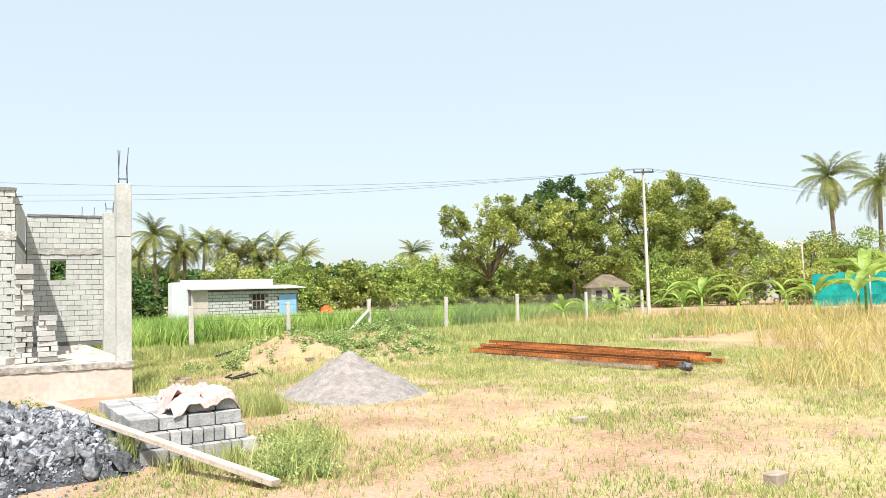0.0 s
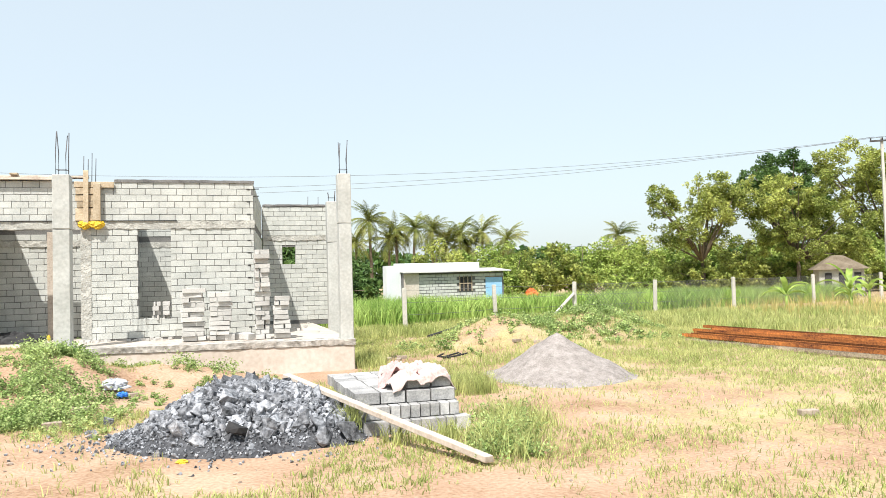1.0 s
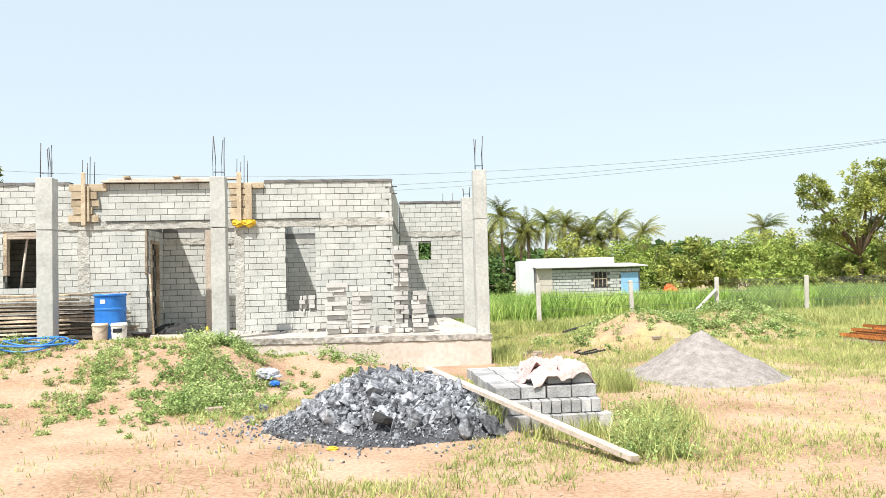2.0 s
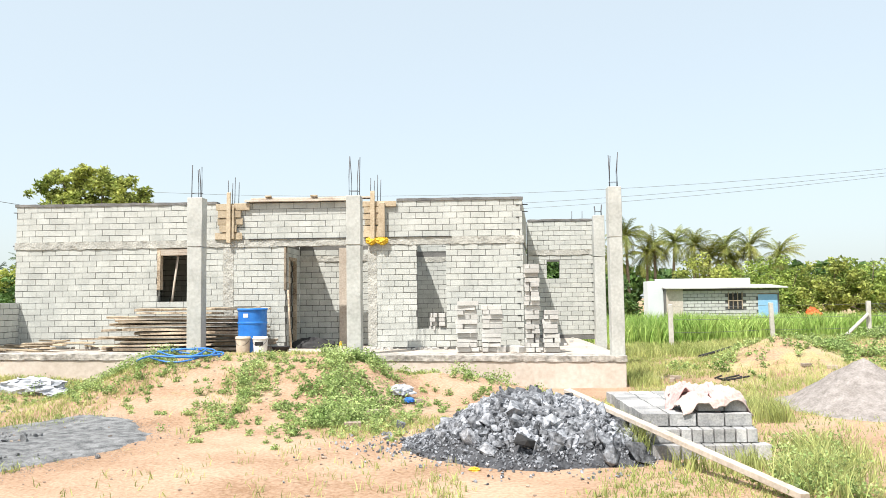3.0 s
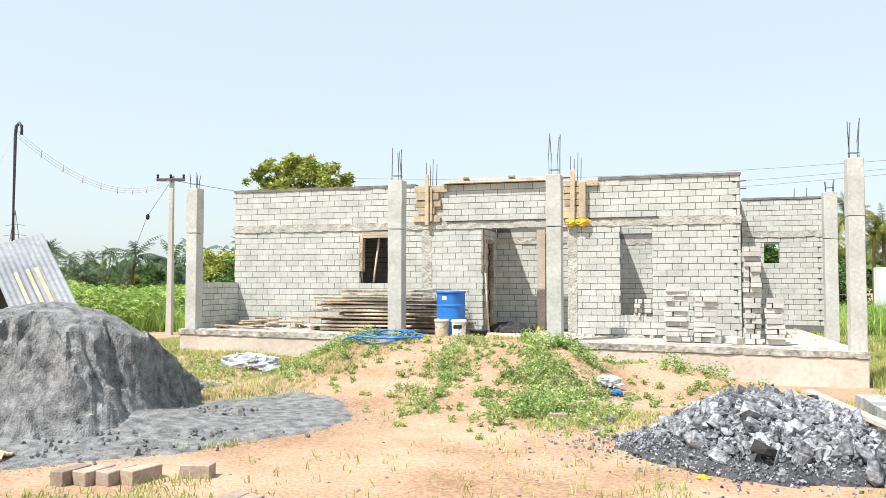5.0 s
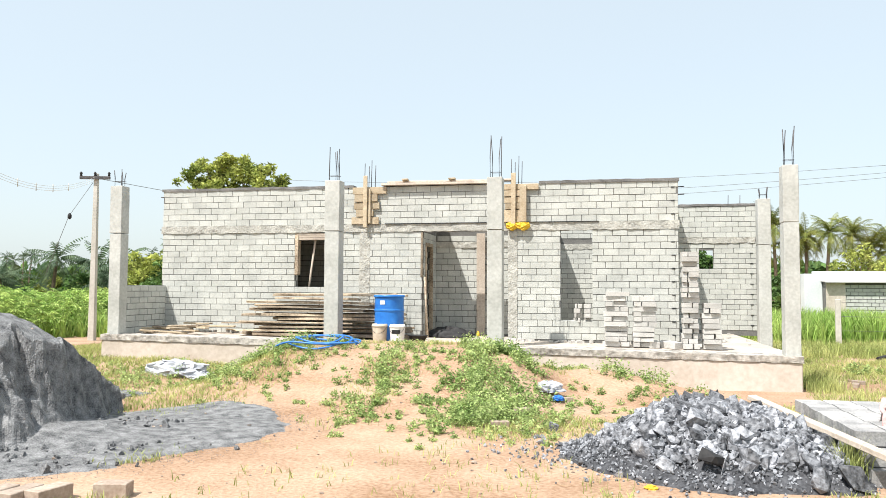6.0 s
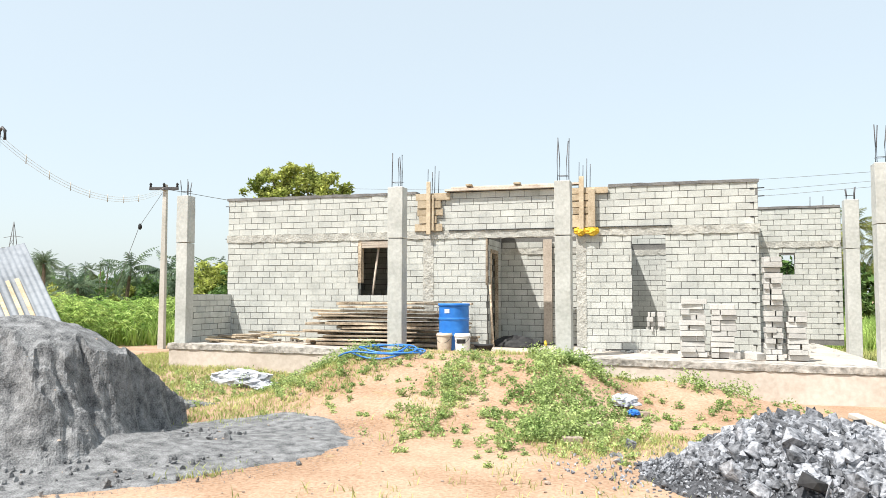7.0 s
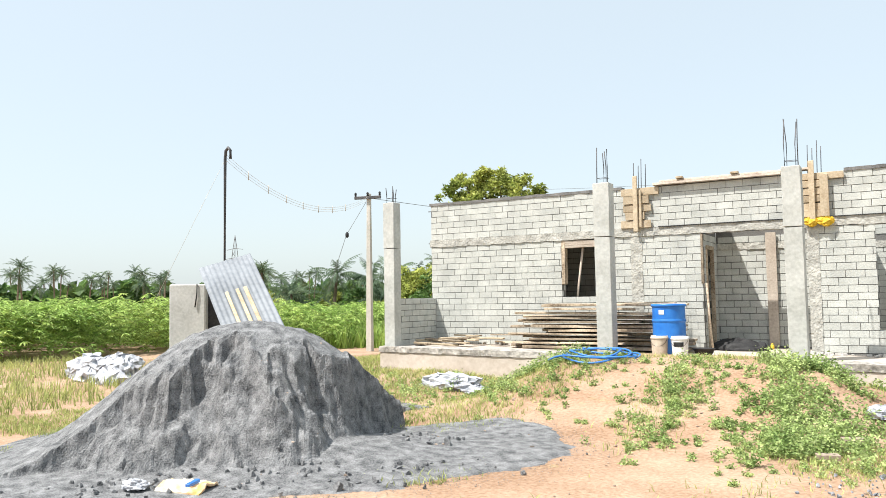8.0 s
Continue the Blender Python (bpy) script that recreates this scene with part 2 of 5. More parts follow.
    for v in made:
        v.co = Vector((v.co.x * (x1 - x0), v.co.y * (y1 - y0), v.co.z * (z1 - z0)))
        if wob:
            v.co += Vector([random.uniform(-wob, wob) for _ in range(3)])
        if rot:
            v.co = rot @ v.co
        v.co += c
    if bevel:
        edges = list({e for v in made for e in v.link_edges})
        bmesh.ops.bevel(bm, geom=edges, offset=bevel, segments=1, affect="EDGES")
    return bm


def solid(x0, x1, y0, y1, z0, z1, bevel=0.0, wob=0.0):
    return box(bmesh.new(), x0, x1, y0, y1, z0, z1, bevel, wob)


def lumpy(x0, x1, y0, y1, z0, z1, cell=0.08, amp=0.02, seed=1):
    """A cast slab or band with an uneven skin."""
    bm = bmesh.new()
    box(bm, x0, x1, y0, y1, z0, z1)
    for axis, a, b in ((0, x0, x1), (1, y0, y1), (2, z0, z1)):
        n = min(160, int((b - a) / cell))
        for k in range(1, n):
            co, no = [0, 0, 0], [0, 0, 0]
            co[axis], no[axis] = a + (b - a) * k / n, 1
            bmesh.ops.bisect_plane(bm, geom=bm.verts[:] + bm.edges[:] + bm.faces[:], plane_co=co, plane_no=no)
    for v in bm.verts:
        v.co += noise.noise_vector(v.co * 7 + Vector((seed, 0, 0))) * amp + noise.noise_vector(v.co * 19) * amp * 0.5
    return bm


def tube(bm, points, radius, sides=8, radius_end=None, cap=True):
    """A round bar along points."""
    points = [Vector(p) for p in points]
    rings = []
    for k, p in enumerate(points):
        way = (points[min(k + 1, len(points) - 1)] - points[max(k - 1, 0)]).normalized()
        q = way.to_track_quat("Z", "Y")
        r = radius + ((radius_end if radius_end is not None else radius) - radius) * k / max(1, len(points) - 1)
        rings.append([bm.verts.new(p + q @ Vector((r * math.cos(a), r * math.sin(a), 0))) for a in (2 * math.pi * i / sides for i in range(sides))])
    for a, b in zip(rings, rings[1:]):
        for i in range(sides):
            bm.faces.new((a[i], a[(i + 1) % sides], b[(i + 1) % sides], b[i])).smooth = True
    if cap:
        bm.faces.new(rings[0][::-1])
        bm.faces.new(rings[-1])
    return bm


def lathe(profile, sides=28, cap_top=True):
    """A turned body from (radius, height) rings."""
    bm = bmesh.new()
    rings = [[bm.verts.new((r * math.cos(2 * math.pi * i / sides), r * math.sin(2 * math.pi * i / sides), z)) for i in range(sides)] for r, z in profile]
    for a, b in zip(rings, rings[1:]):
        for i in range(sides):
            bm.faces.new((a[i], a[(i + 1) % sides], b[(i + 1) % sides], b[i])).smooth = True
    bm.faces.new(rings[0][::-1])
    if cap_top:
        bm.faces.new(rings[-1])
    return bm


def sag(a, b, drop, n=16):
    a, b = Vector(a), Vector(b)
    return [a.lerp(b, k / n) - Vector((0, 0, drop * 4 * (k / n) * (1 - k / n))) for k in range(n + 1)]


def unit_block(name, bevel):
    bm = solid(-0.5, 0.5, -0.5, 0.5, -0.5, 0.5)
    bmesh.ops.bevel(bm, geom=bm.edges[:], offset=bevel, segments=1, affect="EDGES")
    me = bpy.data.meshes.new(name)
    bm.to_mesh(me)
    bm.free()
    return me


UNIT = unit_block("block", 0.03)
UNIT.materials.append(BLOCK)
LOOSE = unit_block("loose_block", 0.025)
LOOSE.materials.append(OLD_BLOCK)
CUBE_V = np.array([[a, b, c] for a in (-0.5, 0.5) for b in (-0.5, 0.5) for c in (-0.5, 0.5)])
CUBE_F = np.array([[0, 1, 3, 2], [4, 6, 7, 5], [0, 4, 5, 1], [2, 3, 7, 6], [0, 2, 6, 4], [1, 5, 7, 3]])


def joined_boxes(name, rows):
    """One mesh of boxes, each a row of centre, size and turn about z."""
    vs, fs = [], []
    for k, (c, s, a) in enumerate(rows):
        v = CUBE_V * s
        ca, sa = math.cos(a), math.sin(a)
        v = np.stack([v[:, 0] * ca - v[:, 1] * sa, v[:, 0] * sa + v[:, 1] * ca, v[:, 2]], 1) + c
        vs.append(v)
        fs.append(CUBE_F + 8 * k)
    return mesh_np(name, np.concatenate(vs), np.concatenate(fs))


def scatter_leaves(centres, length, width, flat=0.0, droop=0.0, rng=RNG):
    """Bent diamond leaves at the centres: corners and faces."""
    n = len(centres)
    d = rng.normal(size=(n, 3))
    d[:, 2] = d[:, 2] * (1 - flat) - droop
    d /= np.linalg.norm(d, axis=1, keepdims=True) + 1e-9
    s = np.cross(d, rng.normal(size=(n, 3)))
    s /= np.linalg.norm(s, axis=1, keepdims=True) + 1e-9
    ln = (length * rng.uniform(0.6, 1.4, (n, 1)))
    w = (width * rng.uniform(0.6, 1.4, (n, 1)))
    up = np.cross(s, d) * ln * 0.12
    v = np.stack([centres, centres + d * ln * 0.5 + s * w + up, centres + d * ln, centres + d * ln * 0.5 - s * w + up], 1).reshape(-1, 3)
    return v, np.arange(4 * n).reshape(-1, 4)


def blades(x, y, z, height, width, lean=0.5, rng=RNG):
    """Grass blades of one bent strip each: corners and faces (three corners a face)."""
    n = len(x)
    a = rng.uniform(0, 2 * np.pi, n)
    h = height * rng.uniform(0.5, 1.3, n)
    tilt = lean * rng.uniform(0.1, 1.2, n) * h
    b = rng.uniform(0, 2 * np.pi, n)
    w = width * rng.uniform(0.6, 1.3, n)
    base = np.stack([x, y, z], 1)
    side = np.stack([np.cos(b) * w, np.sin(b) * w, 0 * w], 1)
    out = np.stack([np.cos(a) * tilt, np.sin(a) * tilt, 0 * a], 1)
    mid = base + out * 0.35 + np.stack([0 * h, 0 * h, 0.6 * h], 1)
    tip = base + out + np.stack([0 * h, 0 * h, h], 1)
    v = np.stack([base - side, base + side, mid + side * 0.7, mid - side * 0.7, tip], 1).reshape(-1, 3)
    i = 5 * np.arange(n)[:, None]
    f = np.concatenate([i + [0, 1, 2], i + [0, 2, 3], i + [3, 2, 4]])
    return v, f

# ---- ground ----


def spread(lo, hi, fine_lo, fine_hi, pitch):
    mid = list(np.arange(fine_lo, fine_hi, pitch))
    up, v, s = [], fine_hi, pitch
    while v < hi:
        up.append(v)
        s *= 1.25
        v += s
    down, v, s = [], fine_lo - pitch, pitch
    while v > lo:
        down.append(v)
        s *= 1.25
        v -= s
    return np.array(down[::-1] + mid + up)


gx, gy = spread(-1500, 1500, -12, 18, 0.11), spread(-300, 2500, 8, 29, 0.11)
GX, GY = np.meshgrid(gx, gy)
cols = len(gx)
quad = (np.arange(len(gy) - 1)[:, None] * cols + np.arange(cols - 1)[None, :]).ravel()
ground = part("ground", smooth(mesh_np("ground", np.stack([GX.ravel(), GY.ravel(), land(GX, GY).ravel()], 1),
              np.stack([quad, quad + 1, quad + cols + 1, quad + cols], 1))), SOIL)
tagged(ground, "bare orange sandy soil with thin patchy grass", "ground", kind="structure")

# ---- building ----
FRONT, REAR, TOP = 24.585, 29.7, 3.93
COURSE, LONG = 0.1365, 0.315


def deck(x):
    """The height of the plinth's top, which falls a little along the front."""
    return 0.575 - 0.012 * (x + 2.6)


def wall(name, length, z0, z1, thick, holes, runs, m, label, singles=None, seed=1):
    """A block wall along +x from the origin of m, its face at y = 0. holes: x0, x1, z0, z1; runs of courses: first z, number, pitch;
    singles: the stretch whose blocks are objects of their own."""
    rng = random.Random(seed)
    cuts = sorted({0, length, *[h[0] for h in holes], *[h[1] for h in holes]})
    bm = bmesh.new()
    for a, b in zip(cuts, cuts[1:]):
        inside = sorted(h[2:] for h in holes if h[0] < (a + b) / 2 < h[1])
        z = z0
        for lo, hi in inside + [(z1, z1)]:
            if lo > z:
                box(bm, a, b, 0.012, thick - 0.012, z, lo)
            z = hi
    body = part(name, bm, MORTAR, m=m)
    tagged(body, label, "wall", kind="structure")
    rest, count = [], 0
    for zs, n, pitch in runs:
        for k in range(n):
            z = zs + pitch * k
            x = -LONG / 2 if k % 2 else 0.0
            x += rng.uniform(-0.03, 0.03)
            spans = []
            while x < length:
                a, b = max(x, 0) + 0.005, min(x + LONG, length) - 0.005
                x += LONG
                for h in holes:
                    if h[2] < z + pitch / 2 < h[3]:
                        if a < h[1] and b > h[0]:
                            if a < h[0]:
                                spans.append((a, h[0]))
                            a = max(a, h[1])
                if b - a > 0.03:
                    spans.append((a, b))
            for a, b in spans:
                if b - a < 0.03:
                    continue
                d = rng.uniform(-0.004, 0.004)
                c = ((a + b) / 2, thick / 2 + d, z + pitch / 2 + rng.uniform(-0.002, 0.002))
                s = (b - a, thick, pitch - 0.011)
                if singles and singles[0] < c[0] < singles[1] and count < 300:
                    ob = part("block", UNIT, None, body, m=pose(*c, 0, 0, rng.uniform(-0.25, 0.25)) @ Matrix.Diagonal((*s, 1)))
                    count += 1
                else:
                    rest.append((c, s, rng.uniform(-0.004, 0.004)))
    if rest:
        tagged(part("block_courses", joined_boxes("block_courses", rest), BLOCK, body), kind="stuff")
    return body


X0, X1 = -9.31, 2.41
LOW = (0.585, 17, COURSE)
HIGH = (3.075, 6, 0.139)
front = wall("wall_front", X1 - X0, 0.45, TOP - 0.02, 0.2,
             [(-5.985 - X0, -5.0 - X0, 1.665, 2.9), (-3.01 - X0, -1.11 - X0, 0, 2.905), (0.0 - X0, 0.667 - X0, 0.95, 2.905)],
             [LOW, HIGH], pose(X0, FRONT, 0), "unplastered grey concrete block wall with open doorway and windows", singles=(9.3, 11.72))
side_right = wall("wall_side_right", 4.92, 0.45, TOP - 0.02, 0.2, [], [LOW, HIGH], pose(X1 + 0.012, FRONT + 0.212, 0, 0, 0, 84.9), "grey concrete block side wall", seed=2)
rear_right = wall("wall_rear_right", 2.0, 0.45, TOP - 0.03, 0.2, [(0.55, 0.93, 2.17, 2.72)], [(0.585, 17, COURSE), (3.06, 6, 0.139)], pose(2.88, REAR, 0),
                  "grey concrete block wall with a small window hole", singles=(0, 9), seed=3)
rear = wall("wall_rear", 3.36, 0.45, TOP - 0.03, 0.2, [], [(0.585, 17, COURSE), (3.06, 6, 0.139)], pose(-0.69, REAR, 0), "grey concrete block rear wall", seed=4)
part_wall = wall("wall_partition", REAR - FRONT - 0.22, 0.45, TOP - 0.02, 0.2, [], [LOW, HIGH], pose(-0.5, FRONT + 0.21, 0, 0, 0, 90), "grey block partition wall", seed=5)
porch_back = wall("wall_porch_back", 2.3, 0.45, TOP - 0.02, 0.2, [], [(0.585, 17, COURSE), (3.05, 6, 0.139)], pose(-3.02, FRONT + 1.5, 0), "grey block wall behind the open porch", singles=(0, 9), seed=6)
porch_side = wall("wall_porch_side", 1.28, 0.45, TOP - 0.02, 0.2, [(0.12, 0.85, 0, 2.65)], [LOW, HIGH], pose(-3.01, FRONT + 0.21, 0, 0, 0, 90), "grey block wall with a doorway at the porch", seed=7)
side_left = part("wall_side_left", solid(X0, X0 + 0.2, FRONT + 0.202, REAR, 0.45, TOP - 0.02), BLOCK)
tagged(side_left, "grey concrete block side wall", "wall", kind="structure")
rear_left = part("wall_rear_left", solid(X0, -0.72, REAR + 0.003, REAR + 0.2, 0.45, TOP - 0.02), BLOCK)
tagged(rear_left, "grey concrete block rear wall", "wall", kind="structure")
inner = wall("wall_room_back", 5.6, 0.45, 2.9, 0.15, [], [(0.585, 17, COURSE)], pose(-9.1, FRONT + 2.3, 0), "grey block wall inside the dark room", seed=8)
# unseen ceiling, added to keep the sun out of the room behind the window
added_ceiling = part("ceiling", solid(X0 + 0.21, -3.24, FRONT + 0.21, FRONT + 2.5, 2.92, 3.0), PLANK)
tagged(added_ceiling, "added board ceiling, out of view, that keeps the room dark", "ceiling", kind="structure")

# lintel bands and mortar caps
for name, a, b, y, z0, z1 in (("lintel_band", X0 - 0.02, X1 + 0.015, FRONT - 0.022, 2.905, 3.075), ("lintel_band", 2.9, 4.86, REAR - 0.02, 2.905, 3.06),
                              ("lintel_band", -0.68, 2.40, REAR - 0.02, 2.76, 2.9), ("lintel_band", -3.0, -0.75, FRONT + 1.48, 2.62, 2.76)):
    tagged(part(name, lumpy(a, b, y, y + 0.23, z0, z1, 0.06, 0.016, a), ROUGH), "rough cast concrete lintel band", "lintel", kind="structure")
for a, b, y in ((X0 - 0.03, -4.6, FRONT), (-0.45, X1 + 0.02, FRONT), (2.9, 4.87, REAR)):
    tagged(part("wall_cap", lumpy(a, b, y - 0.02, y + 0.22, TOP - 0.03, TOP + 0.03, 0.08, 0.012, a), CAP), "dark grey mortar capping on the wall", "capping", kind="structure")

# concrete columns in the wall, with formwork


def pillar(x0, x1, top):
    bm = lumpy(x0, x1, FRONT - 0.012, FRONT + 0.1, 0.55, top, 0.06, 0.012, x0)
    tagged(part("wall_column", bm, ROUGH), "rough concrete column cast between the blocks", "column", kind="structure")


pillar(-4.44, -4.2, 2.95)
pillar(-1.11, -0.91, 2.95)


def formwork(x, rows, tall, cleat):
    """Boards nailed round a column, ragged at the ends, with an upright, a cleat and bars above. rows: the boards' ends, from the top down."""
    ob = thing("formwork", "brown wooden formwork boards nailed round a column", "formwork", "column formwork", pose(x, FRONT, 0))
    rng = random.Random(int(x * 10))
    z1 = 3.9
    for k, (a, b) in enumerate(rows):
        h = 0.84 / len(rows)
        deep = 0.065 + 0.02 * (k % 2)
        part("board", solid(a, b, -deep, -0.03, z1 - (k + 1) * h + rng.uniform(0.008, 0.02), z1 - k * h, 0.005, 0.008), WOOD, ob)
    part("upright", solid(-0.085, 0.015, -0.135, -0.09, 3.0, tall, 0.006, 0.008), WOOD, ob)
    part("cleat", solid(*cleat, -0.125, -0.09, 3.08, 3.86, 0.006, 0.008), WOOD, ob)
    for dx, dy, h in ((-0.1, 0.02, 4.45), (-0.03, 0.12, 4.4), (0.06, 0.02, 4.52), (0.12, 0.12, 4.42)):
        part("steel_bar", tube(bmesh.new(), [(dx, dy, 3.85), (dx + 0.012, dy, h)], 0.008, 6), BAR, ob)
    return ob


formwork(-4.25, ((-0.35, 0.43), (-0.3, 0.23), (-0.31, 0.27), (-0.26, 0.13), (-0.37, 0.26)), 4.15, (0.04, 0.09))
formwork(-0.95, ((-0.27, 0.5), (-0.24, 0.2), (-0.25, 0.23), (-0.22, 0.19), (-0.24, 0.24), (-0.25, 0.22)), 4.13, (0.1, 0.24))
sack = thing("yellow_sack", "torn yellow plastic sacking tied under the formwork", "sack")
for x, w in ((-1.02, 0.13), (-0.78, 0.15)):
    bm = bmesh.new()
    bmesh.ops.create_icosphere(bm, subdivisions=3, radius=1)
    for v in bm.verts:
        v.co = Vector((x + v.co.x * w, FRONT - 0.09 + v.co.y * 0.06, 2.98 + v.co.z * 0.085 + abs(v.co.x) * 0.03)) + noise.noise_vector(v.co * 3) * 0.035
    part("fold", bm, YELLOW, sack)

beam = thing("top_beam", "long wooden shuttering planks laid along the wall top", "plank")
part("plank", solid(-3.92, -1.5, FRONT - 0.12, FRONT + 0.2, TOP + 0.0, TOP + 0.045, 0.004, 0.006), PALE_WOOD, beam)
part("plank", solid(-3.8, -0.95, FRONT - 0.06, FRONT + 0.16, TOP + 0.05, TOP + 0.09, 0.004, 0.01), PALE_WOOD, beam)
for x in (-3.45, -2.4):
    part("wedge", solid(x, x + 0.14, FRONT - 0.14, FRONT, TOP + 0.095, TOP + 0.13, 0.004, 0.006), WOOD, beam)


def column(x, y, w, d, top, bars, lift, base):
    """A cast column with a pour joint and bars standing out of it."""
    ob = thing("concrete_column", "bare grey concrete column with steel bars sticking out", "column", "columns", pose(x, y, 0))
    bm = bmesh.new()
    joint = top - 1.02
    for a, b, g in ((base, joint - 0.004, 0.0), (joint + 0.004, top, 0.006)):
        box(bm, -g, w + g * 0.5, -g, d, a, b, 0.008, 0.004)
    for _ in range(2):
        bmesh.ops.subdivide_edges(bm, edges=[e for e in bm.edges if e.calc_length() > 0.2], cuts=3, use_grid_fill=True)
    for v in bm.verts:
        v.co += noise.noise_vector(v.co * 4 + Vector((x, y, 0))) * 0.006
    part("shaft", bm, COLUMN, ob)
    rng = random.Random(int(x * 100))
    for fx, fy in bars:
        h = top + lift * rng.uniform(0.82, 1.05)
        px, py = w * fx, d * fy
        part("steel_bar", tube(bmesh.new(), [(px, py, top - 0.05), (px + rng.uniform(-0.01, 0.01), py, (top + h) / 2), (px + rng.uniform(-0.03, 0.03), py, h)], 0.009, 6), BAR, ob)
    hoop = tube(bmesh.new(), [(w * 0.2, d * 0.2, top + 0.1), (w * 0.8, d * 0.2, top + 0.1), (w * 0.8, d * 0.8, top + 0.11), (w * 0.2, d * 0.8, top + 0.11), (w * 0.2, d * 0.2, top + 0.1)], 0.005, 5)
    part("stirrup", hoop, BAR, ob)
    return ob


FOUR = ((0.2, 0.2), (0.8, 0.2), (0.45, 0.8), (0.68, 0.8))
PAIRS = ((0.18, 0.2), (0.24, 0.75), (0.78, 0.2), (0.84, 0.75))
column(-9.43, 22.76, 0.27, 0.27, 3.81, FOUR, 0.36, 0.55)
column(-4.59, 22.76, 0.3, 0.3, 3.81, FOUR, 0.66, 0.5)
column(-1.30, 22.76, 0.29, 0.3, 3.80, PAIRS, 0.85, 0.45)
column(4.01, 22.66, 0.255, 0.3, 3.87, PAIRS, 0.68, -0.2)
column(4.27, 26.23, 0.26, 0.28, 3.68, PAIRS, 0.28, 0.35)

# plinth
bm = bmesh.new()
box(bm, -9.46, 4.27, 22.62, REAR + 0.3, -0.4, 0.4)
for v in bm.verts:
    if v.co.z > 0:
        v.co.z = deck(v.co.x) - 0.115
bmesh.ops.bevel(bm, geom=bm.edges[:], offset=0.015, segments=2, affect="EDGES")
tagged(part("plinth", bm, PLASTER), "cream plastered foundation plinth", "plinth", kind="structure")
bm = lumpy(-9.48, 4.29, 22.6, 23.2, 0, 0.115, 0.07, 0.014, 4)
for v in bm.verts:
    v.co.z += deck(v.co.x) - 0.115
tagged(part("plinth_edge", bm, PEBBLE), "rough broken concrete edge band of the plinth", "plinth edge", kind="structure")
bm = bmesh.new()
box(bm, -9.47, 4.28, 23.2, REAR + 0.3, 0, 0.1)
bmesh.ops.subdivide_edges(bm, edges=bm.edges[:], cuts=30, use_grid_fill=True)
for v in bm.verts:
    v.co.z += deck(v.co.x) - 0.11 + 0.015 * noise.noise(v.co * 2)
tagged(part("floor", bm, FLOOR), "dusty rough concrete floor of the unfinished building", "floor", kind="structure")
parapet = wall("wall_parapet", 1.52, 0.5, 1.69, 0.15, [], [(0.64, 8, 0.131)], pose(-9.19, 23.06, 0, 0, 0, 90), "low grey block parapet wall", singles=(0, 9), seed=9)

# porch doorway frame and leaning timber
frame_ob = thing("door_frame", "dark weathered wooden door frame in the porch wall", "door frame")
for y in (FRONT + 0.34, FRONT + 1.0):
    part("jamb", solid(-3.06, -2.985, y, y + 0.06, 0.57, 2.6, 0.004, 0.004), PLANK, frame_ob)
part("head", solid(-3.06, -2.985, FRONT + 0.34, FRONT + 1.06, 2.605, 2.68, 0.004, 0.004), PLANK, frame_ob)
jamb = thing("formwork_jamb", "weathered timber upright with ragged edge at the doorway", "timber post")
part("post", solid(-3.035, -2.99, FRONT - 0.02, FRONT + 0.06, 1.9, 2.89, 0.004, 0.006), PLANK, jamb)
part("post", tube(bmesh.new(), [(-2.85, FRONT - 0.1, 0.6), (-2.95, FRONT + 0.02, 1.9)], 0.022, 7), PLANK, jamb)
lean = thing("leaning_plank", "long pale plank standing upright against the porch wall", "plank")
part("board", solid(-2.02, -1.82, FRONT + 1.42, FRONT + 1.46, 0.57, 2.95, 0.004, 0.006), PALE_WOOD, lean)

# window with shuttering
win = thing("window_1", "open window hole with rough wooden shuttering", "window", kind="structure")
part("window_frame", solid(-5.985, -5.905, FRONT + 0.0, FRONT + 0.16, 1.95, 2.9, 0.004, 0.006), PLANK, win)
for k in range(3):
    part("board", solid(-5.9, -5.0, FRONT + 0.0, FRONT + 0.17, 2.74 + 0.05 * k, 2.785 + 0.05 * k, 0.004, 0.008), PALE_WOOD, win)
part("prop", tube(bmesh.new(), [(-5.97, FRONT + 0.5, 0.6), (-5.53, FRONT + 0.12, 2.76)], 0.025, 7), PALE_WOOD, win)
part("prop", tube(bmesh.new(), [(-5.25, FRONT + 0.5, 0.6), (-5.08, FRONT + 0.12, 2.72)], 0.022, 7), PALE_WOOD, win)

# stub bars out of the wall ends
for x, y, z, s in ((X1, FRONT + 0.1, 3.62, 1), (X1, FRONT + 0.1, 3.78, 1), (X0, FRONT + 0.1, 3.78, -1), (X0, FRONT + 0.1, 3.0, -1)):
    tagged(part("steel_bar", tube(bmesh.new(), [(x - 0.1 * s, y, z), (x + 0.13 * s, y, z + 0.01)], 0.012, 6), BAR), "short steel bar sticking out of the wall end", "steel bar")
for x in (4.2, 4.5):
    tagged(part("steel_bar", tube(bmesh.new(), [(x, REAR + 0.1, 3.8), (x + 0.01, REAR + 0.1, 4.2)], 0.01, 6), BAR), "thin steel bar standing on the wall top", "steel bar")

# ---- stacked blocks ----


def block_stack(name, label, rows, m, group="stacked blocks"):
    """rows of centre, size and turn; every block is a part."""
    ob = thing(name, label, "block stack", group, m)
    for c, s, a in rows:
        part("block", LOOSE, None, ob, m=pose(*c, 0, 0, a) @ Matrix.Diagonal((*s, 1)))
    return ob


rng = random.Random(5)


def pile_rows(width, layers, depth=0.3, start=0.0, h=0.098):
    """Layers of blocks lying flat, shoved a little out of line, some halved."""
    rows = []
